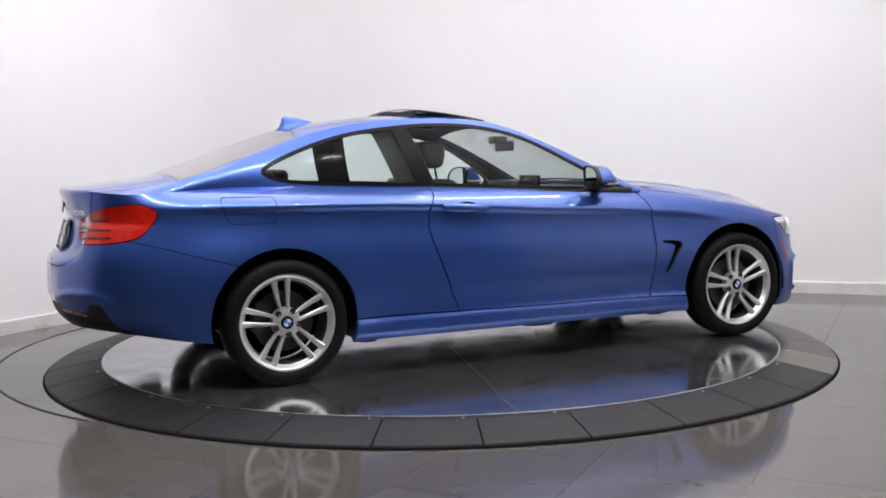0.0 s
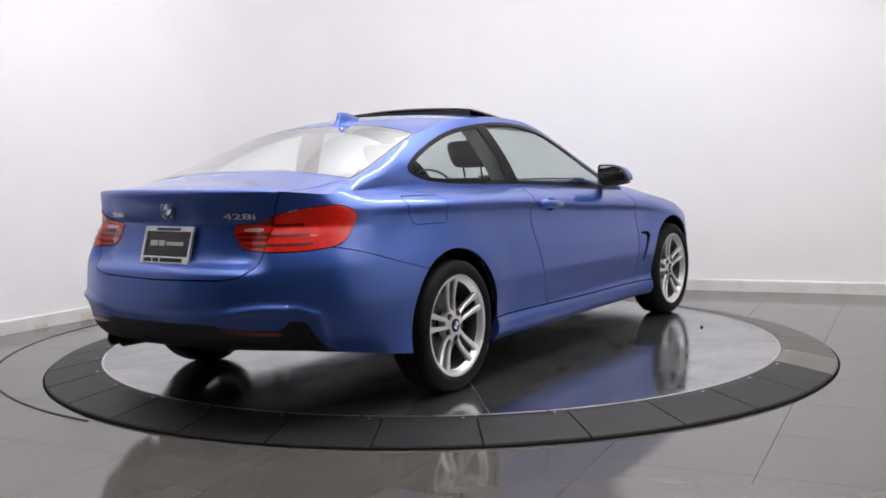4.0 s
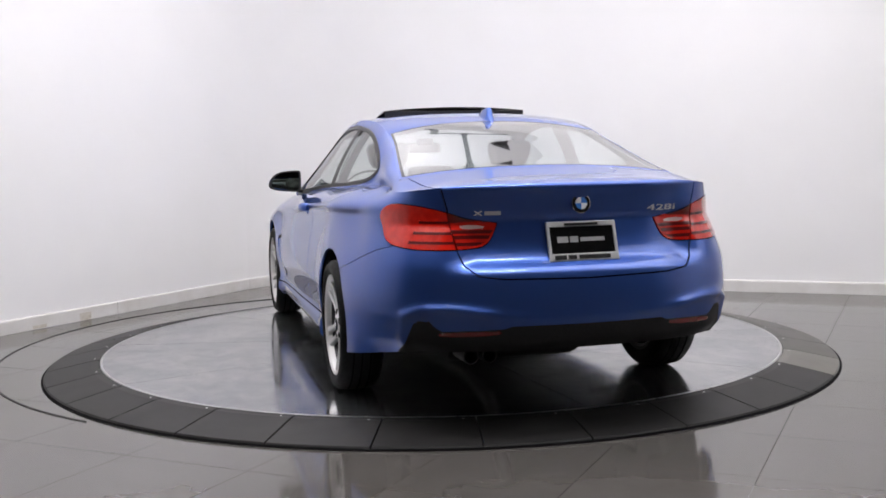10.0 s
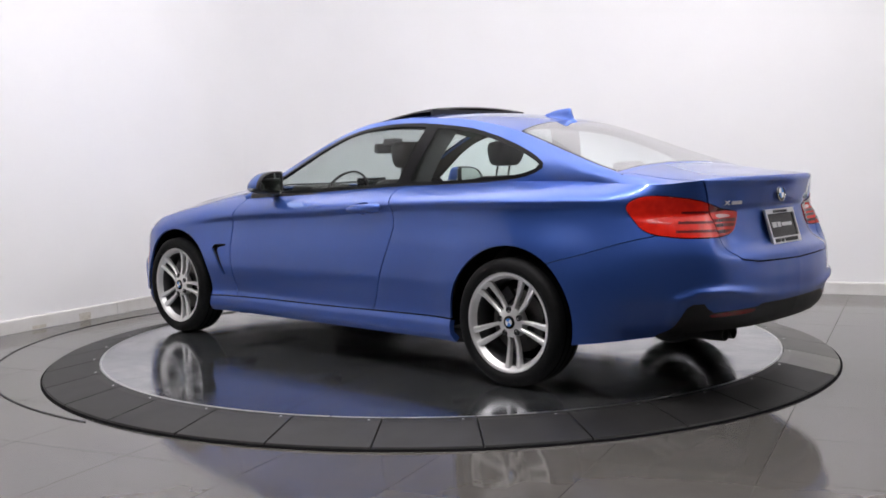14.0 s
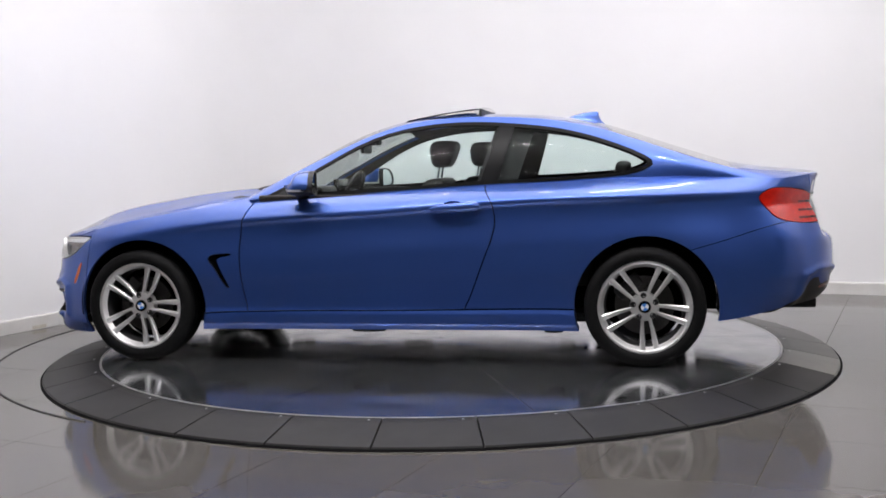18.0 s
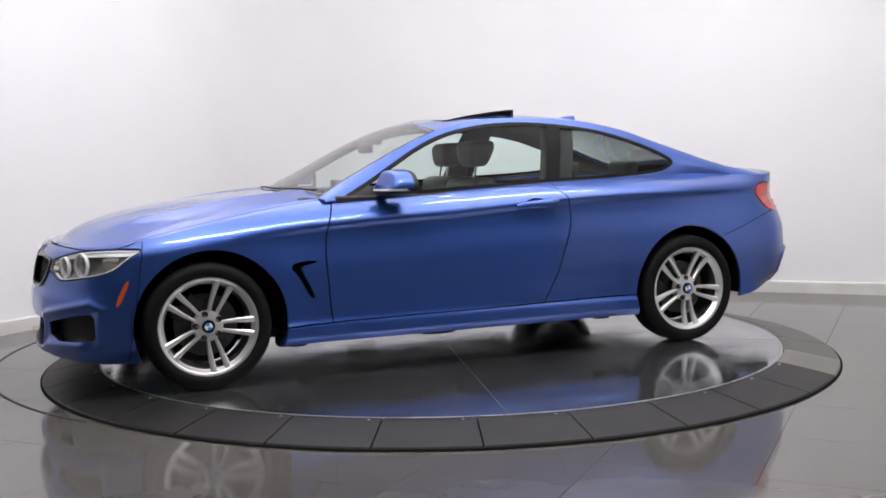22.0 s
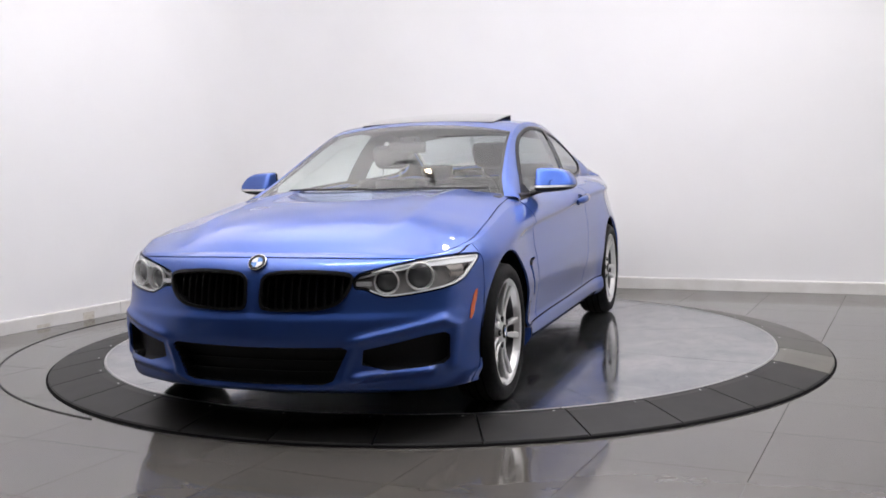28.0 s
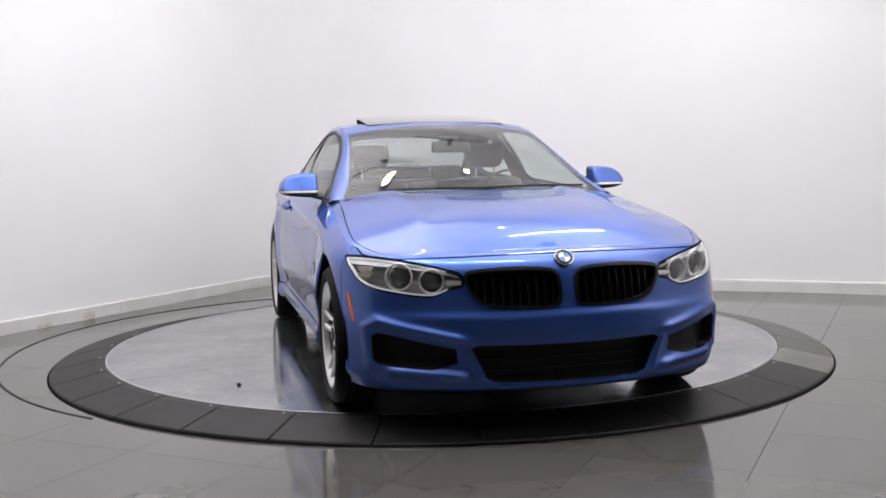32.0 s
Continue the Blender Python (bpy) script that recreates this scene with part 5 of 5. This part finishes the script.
bmesh.ops.transform(boss, matrix=Matrix.Translation((0.30, 0.37, 0.875)) @ Matrix.Rotation(radians(-24), 4, "Y"), verts=boss.verts)
part("boss", boss, FABRIC, wheel_ob, "", 40)
for a in (0, 180, 270):
    c, s = math.cos(radians(a)), math.sin(radians(a))
    sp = sweep([(0.0, 0.05 * c, 0.05 * s), (0.0, 0.18 * c, 0.18 * s)], 0.018, 8, 0.5)
    bmesh.ops.transform(sp, matrix=Matrix.Translation((0.30, 0.37, 0.875)) @ Matrix.Rotation(radians(-24), 4, "Y"), verts=sp.verts)
    part("spoke", sp, FABRIC, wheel_ob)
cushion(0.27, 0.295, -0.115, 0.115, 1.155, 1.220, "rear_view_mirror", car, 0.02, 0, BLACK, "black rear-view mirror")
cushion(0.19, 0.28, -0.05, 0.05, 1.205, 1.250, "mirror_housing", car, 0.015, 0, BLACK)
for side, door in zip((1, -1), doors):
    cushion(-0.62, 0.72, side * 0.76 - 0.025, side * 0.76 + 0.025, 0.35, 0.93, "door_lining", door, 0.02)

# ---- turntable ----
R_DISC, R_RING, DROP = 2.030, 2.335, 0.060
turntable = new("turntable")
tagged(turntable, "round turntable floor of ten polished steel sheets", "turntable")
for k in range(10):
    a0, a1 = 3.7 + 36 * k, 3.7 + 36 * (k + 1)
    gap_in = math.degrees(0.0016 / R_DISC)
    pts = [(0.0, 0.0)] + [((R_DISC - 0.012) * math.cos(radians(a)), (R_DISC - 0.012) * math.sin(radians(a))) for a in np.linspace(a0 + gap_in, a1 - gap_in, 25)]
    c = radians((a0 + a1) / 2)
    pts[0] = (0.004 * math.cos(c), 0.004 * math.sin(c))
    part("sheet", prism(pts, -0.03, 0.0), PLATE, turntable)
part("base_plate", lathe([(-0.05, R_DISC - 0.02), (-0.004, R_DISC - 0.02)], 96, "Z"), EDGE_STEEL, turntable, "bright bare steel in the joints")
part("edge_strip", lathe([(-0.04, R_DISC - 0.011), (0.002, R_DISC - 0.011), (0.003, R_DISC - 0.006), (0.002, R_DISC), (-0.04, R_DISC)], 160, "Z", True), EDGE_STEEL, turntable, "bright steel edge strip")

crumb = lathe([(0.0, 0.016), (0.006, 0.015), (0.011, 0.008), (0.012, 0.001)], 9, "Z")
bmesh.ops.transform(crumb, matrix=Matrix.Translation((1.052, -1.314, 0.0)) @ Matrix.Rotation(0.6, 4, "Z") @ Matrix.Diagonal((1.0, 0.6, 1, 1)), verts=crumb.verts)
part("dirt_crumb", crumb, BLACK, turntable, "small dark crumb of dirt", 40)

ramp = new("ramp_ring")
tagged(ramp, "fixed sloping ring of black rubber ramp tiles round the turntable", "ramp")
for k in range(32):
    a0 = -86 - 11.25 * k
    bm = bmesh.new()
    prof = ((R_DISC + 0.005, -0.03), (R_DISC + 0.005, 0.002), (R_DISC + 0.05, 0.0), (R_RING - 0.01, -DROP + 0.016), (R_RING - 0.004, -DROP + 0.008), (R_RING - 0.004, -DROP - 0.01))
    prev = None
    seam = math.degrees(0.0035 / R_DISC)
    for a in np.linspace(a0 - 11.25 + seam, a0 - seam, 9):
        c, s = math.cos(radians(a)), math.sin(radians(a))
        row = [bm.verts.new((r * c, r * s, z)) for r, z in prof]
        if prev:
            for i in range(len(prof) - 1):
                bm.faces.new((prev[i], prev[i + 1], row[i + 1], row[i]))
        else:
            bm.faces.new(row)
        prev = row
    bm.faces.new(prev)
    # one khaki tile, and six of a darker brown beside it
    khaki = k == 26
    brown = 20 <= k < 26
    part("ramp_tile", bm, RAMP_KHAKI if khaki else RAMP_BROWN if brown else RAMP, ramp, "browner ramp tile" if khaki or brown else "")
    for r in (R_DISC + 0.035,):
        a = radians(a0 - 1.6)
        screw = lathe([(0.0, 0.006), (0.002, 0.005), (0.002, 0.0)], 10, "Z")
        bmesh.ops.translate(screw, vec=(r * math.cos(a), r * math.sin(a), 0.0008), verts=screw.verts)
        part("screw", screw, EDGE_STEEL, ramp)
part("rim_band", lathe([(-DROP - 0.01, R_RING - 0.003), (-DROP + 0.009, R_RING - 0.003), (-DROP + 0.003, R_RING + 0.008), (-DROP - 0.01, R_RING + 0.009)], 160, "Z", True), DARK, ramp, "black rubber lip along the floor")

# ---- the studio ----
FLOOR_Z = -DROP
turn = radians(64.8)
ALONG, ACROSS = Vector((math.cos(turn), math.sin(turn), 0)), Vector((math.sin(turn), -math.cos(turn), 0))
ground = part("floor", prism([(-14, -14), (14, -14), (14, 9), (-14, 9)], FLOOR_Z - 0.2, FLOOR_Z - 0.0035), GROUT)
tagged(ground, "studio floor under grey polished tiles", "floor", kind="structure")
TILE_M = bpy.data.meshes.new("tile")
SIZE = 0.5975
bm = box(-SIZE / 2 + 0.0016, SIZE / 2 - 0.0016, -SIZE / 2 + 0.0016, SIZE / 2 - 0.0016, -0.0033, 0.0)
bm.to_mesh(TILE_M)
bm.free()
TILE_M.materials.append(TILE)
far_tiles = bmesh.new()
near = []
for i in range(-16, 13):
    for j in range(-12, 10):
        c = ACROSS * (2.2 + (i + 0.5) * SIZE) + ALONG * (-0.83 + (j + 0.5) * SIZE)
        if abs(c.x) > 8 or not -9 < c.y < 6 or c.length < R_RING - 0.45:
            continue
        m = Matrix.Translation((c.x, c.y, FLOOR_Z)) @ Matrix.Rotation(turn, 4, "Z")
        if -3.7 < c.y < 4.0 and abs(c.x) < 3.8 and len(near) < 290:
            ob = new("tile", TILE_M)
            ob.parent = ground
            ob.matrix_basis = m
            near.append(ob)
        else:
            box(-SIZE / 2 + 0.0016, SIZE / 2 - 0.0016, -SIZE / 2 + 0.0016, SIZE / 2 - 0.0016, -0.0033, 0.0, 0, 1, far_tiles, m)
tagged(part("far_tiles", far_tiles, TILE, ground), kind="stuff")

# dark arc on the floor beside the ring
arc = []
for k in range(61):
    a = radians(95 + 170 * k / 60)
    arc.append((-0.299 + 2.443 * math.cos(a), 0.316 + 2.443 * math.sin(a), FLOOR_Z + 0.002))
arc = [p for p in arc if math.hypot(p[0], p[1]) > R_RING + 0.03]
tagged(part("floor_cable", sweep(arc, 0.006, 8, 0.5), BLACK), "thin black cable lying on the tiles round the ring", "cable")


def wall_piece(name, a, b, height, thick=0.12, material=None, z0=FLOOR_Z):
    """A wall from plan point a to b; it stands behind that line, on the left of the way from a to b."""
    a, b = Vector((*a, 0)), Vector((*b, 0))
    d = (b - a).normalized()
    n = Vector((-d.y, d.x, 0)) * thick
    return prism([(a.x, a.y), (b.x, b.y), (b.x + n.x, b.y + n.y), (a.x + n.x, a.y + n.y)], z0, height)


TOP_Z = 4.0
corner_a, corner_b = (-1.80, 3.25), (-0.62, 3.64)
left_end = (-7.6, -7.63)
right_end = (7.2, 0.34)
back_left, back_right = (-7.6, -9.0), (7.2, -9.0)
west_mid = (-5.16, -3.05)
east_mid = (7.2, -6.0)
# the dark walls are unseen, added so that the car mirrors less light
for name, a, b, mat, text in (("wall_west", corner_a, west_mid, WALL, "white painted studio wall"), ("wall_west_rear", west_mid, left_end, DARK_WALL, "unseen dark wall added beside the camera"), 
                              ("wall_north", right_end, corner_b, WALL, "white painted studio wall"), ("wall_east", east_mid, right_end, WALL, "white painted studio wall"), ("wall_east_rear", back_right, east_mid, DARK_WALL, "unseen dark wall added beside the camera"),
                              ("wall_south", back_left, back_right, DARK_WALL, "unseen dark wall added behind the camera"), ("wall_south_west", left_end, back_left, DARK_WALL, "unseen dark wall added behind the camera")):
    # the room lies on the right of each run
    ob = part(name, wall_piece(name, b, a, TOP_Z), mat)
    tagged(ob, text, "wall", kind="structure")
tagged(part("ceiling", box(-8, 8, -5.2, 4.4, TOP_Z, TOP_Z + 0.1), CEILING), "white studio ceiling", "ceiling", kind="structure")
# unseen dark ceiling, added to darken what the car mirrors
tagged(part("ceiling_rear", box(-8, 8, -9.4, -5.2, TOP_Z, TOP_Z + 0.1), DARK_WALL), "unseen dark ceiling added over the camera", "ceiling", kind="structure")

# a warm spotlight under the ceiling, mirrored in the windscreen and the hood
spot = new("ceiling_spotlight")
tagged(spot, "warm lit spotlight in a black housing under the ceiling", "lamp")
part("stem", sweep([(-0.35, 0.60, 3.655), (-0.35, 0.60, TOP_Z)], 0.008, 8), BLACK, spot, "thin black stem")
can = lathe([(3.505, 0.050), (3.50, 0.054), (3.57, 0.056), (3.61, 0.040), (3.63, 0.016), (3.665, 0.014)], 28, "Z")
bmesh.ops.translate(can, vec=(-0.35, 0.60, 0), verts=can.verts)
part("housing", can, BLACK, spot, "black lamp housing", 40)
bulb = lathe([(3.470, 0.004), (3.474, 0.022), (3.486, 0.038), (3.503, 0.046)], 28, "Z")
bmesh.ops.translate(bulb, vec=(-0.35, 0.60, 0), verts=bulb.verts)
part("bulb", bulb, BULB, spot, "glowing warm bulb", 40)

# the black rail that the spotlight hangs beside, with a second, white lamp at its end
rail_line = [(-1.15, 1.06, 3.40), (-0.75, 0.86, 3.385), (-0.35, 0.66, 3.375), (0.10, 0.55, 3.37), (0.62, 0.44, 3.37)]
part("lamp_rail", sweep(rail_line, 0.006, 8), BLACK, spot, "thin black rail")
for x, y, z in (rail_line[0], rail_line[-1]):
    part("stem", sweep([(x, y, z), (x, y, TOP_Z)], 0.005, 8), BLACK, spot)
head = lathe([(3.25, 0.004), (3.255, 0.030), (3.275, 0.044), (3.30, 0.046)], 24, "Z")
bmesh.ops.translate(head, vec=(0.55, 0.47, 0), verts=head.verts)
part("bulb", head, BULB_WHITE, spot, "glowing white bulb", 40)
head = lathe([(3.30, 0.048), (3.35, 0.046), (3.385, 0.020)], 24, "Z")
bmesh.ops.translate(head, vec=(0.55, 0.47, 0), verts=head.verts)
part("housing", head, BLACK, spot, "black lamp housing", 40)

# three-bladed fan, mirrored in the hood and the rear window
fan = new("ceiling_fan")
tagged(fan, "black three-bladed fan on a rod under the ceiling", "fan")
FAN = Vector((0.32, 1.58, 3.32))
part("rod", sweep([FAN, (FAN.x, FAN.y, TOP_Z)], 0.005, 10), BLACK, fan, "thin black rod")
hub_ = lathe([(3.27, 0.02), (3.28, 0.045), (3.33, 0.05), (3.36, 0.03), (3.38, 0.01)], 28, "Z")
bmesh.ops.translate(hub_, vec=(FAN.x, FAN.y, 0), verts=hub_.verts)
part("motor_hub", hub_, BLACK, fan, "round black motor hub", 40)
for a in (15, 165, 270):
    blade = box(0.05, 0.48, -0.028, 0.028, -0.005, 0.005, 0.004)
    bmesh.ops.transform(blade, matrix=Matrix.Translation((FAN.x, FAN.y, 3.31)) @ Matrix.Rotation(radians(a), 4, "Z") @ Matrix.Rotation(radians(12), 4, "X"), verts=blade.verts)
    part("blade", blade, BLACK, fan, "narrow black blade")

# black lighting rails, mirrored in the side windows
for y, x0, x1, z in ((-1.25, 1.2, 3.4, 3.62), (-2.75, 1.1, 3.6, 3.62), (-3.0, 1.1, 3.6, 3.62)):
    rail_ = new("lighting_rail")
    tagged(rail_, "black lighting rail hung under the white ceiling", "rail", "lighting rails")
    part("bar", box(x0, x1, y - 0.03, y + 0.03, z - 0.03, z + 0.03, 0.006), BLACK, rail_)
    for x in (x0 + 0.2, x1 - 0.2):
        part("hanger", sweep([(x, y, z + 0.02), (x, y, TOP_Z)], 0.006, 8), BLACK, rail_)


# the rounded corner between the two white walls
def corner_line(n, pull=(-1.406, 3.973)):
    a, b, c = Vector(corner_a), Vector(pull), Vector(corner_b)
    return [tuple(a * (1 - k / n) ** 2 + b * 2 * (k / n) * (1 - k / n) + c * (k / n) ** 2) for k in range(n + 1)]


line = corner_line(16)
bm = prism(line + [(-0.60, 3.95), (-1.2, 4.3), (-2.0, 3.6)], FLOOR_Z, TOP_Z)
tagged(part("wall_corner", bm, WALL, None, "", 25), "white painted rounded corner of the studio", "wall", kind="structure")

# baseboards along the visible walls
def board(name, a, b, joints=()):
    a, b = Vector((*a, 0)), Vector((*b, 0))
    d = (b - a).normalized()
    inn = Vector((d.y, -d.x, 0))
    ob = new(name)
    tagged(ob, "white baseboard with scuffed patches", "baseboard", kind="structure")
    cuts = [0.0, *joints, (b - a).length]
    for s0, s1 in zip(cuts, cuts[1:]):
        p, q = a + d * (s0 + 0.0015), a + d * (s1 - 0.0015)
        bm = bmesh.new()
        prof = ((0.001, FLOOR_Z + 0.001), (0.016, FLOOR_Z + 0.001), (0.016, FLOOR_Z + 0.092), (0.012, FLOOR_Z + 0.100), (0.001, FLOOR_Z + 0.102))
        rows_ = [[bm.verts.new((e.x + inn.x * o, e.y + inn.y * o, z)) for o, z in prof] for e in (p, q)]
        for i in range(5):
            j = (i + 1) % 5
            bm.faces.new((rows_[0][i], rows_[0][j], rows_[1][j], rows_[1][i]))
        bm.faces.new(rows_[0])
        bm.faces.new(rows_[1])
        part("board", bm, BASEBOARD, ob)
    return ob, a, d, inn


west, wa, wd, wi = board("baseboard_west", left_end, corner_a, (6.2, 8.36, 10.66))
line = corner_line(6)
for p, q in zip(line, line[1:]):
    board("baseboard_corner", p, q)
board("baseboard_north", corner_b, right_end, (2.3, 4.75))
for s0, s1, z0, z1 in ((9.83, 9.95, 0.004, 0.030), (10.27, 10.38, 0.0, 0.060)):
    p, q = wa + wd * s0 + wi * 0.0162, wa + wd * s1 + wi * 0.0162
    bm = bmesh.new()
    v = [bm.verts.new((e.x + wi.x * o, e.y + wi.y * o, FLOOR_Z + z)) for e in (p, q) for o in (0.0, 0.002) for z in (z0 + 0.002, z1)]
    for f in ((0, 1, 5, 4), (2, 3, 7, 6), (1, 3, 7, 5), (0, 2, 6, 4), (0, 1, 3, 2), (4, 5, 7, 6)):
        bm.faces.new([v[i] for i in f])
    part("scuff_patch", bm, SCUFF, west, "bare patch where the paint is knocked off")


def motions():
    """The turntable carries the car round at an even pace."""
    offset = Matrix.Translation((0.1723, -0.0278, 0.0))
    rows = []
    for k in range(33):
        turn_z = Matrix.Rotation(radians(23.65 + 8.127 * k), 4, "Z")
        rows.append((float(k), turn_z))
    walk(turntable, rows)
    walk(car, [(t, m @ offset) for t, m in rows])


motions()
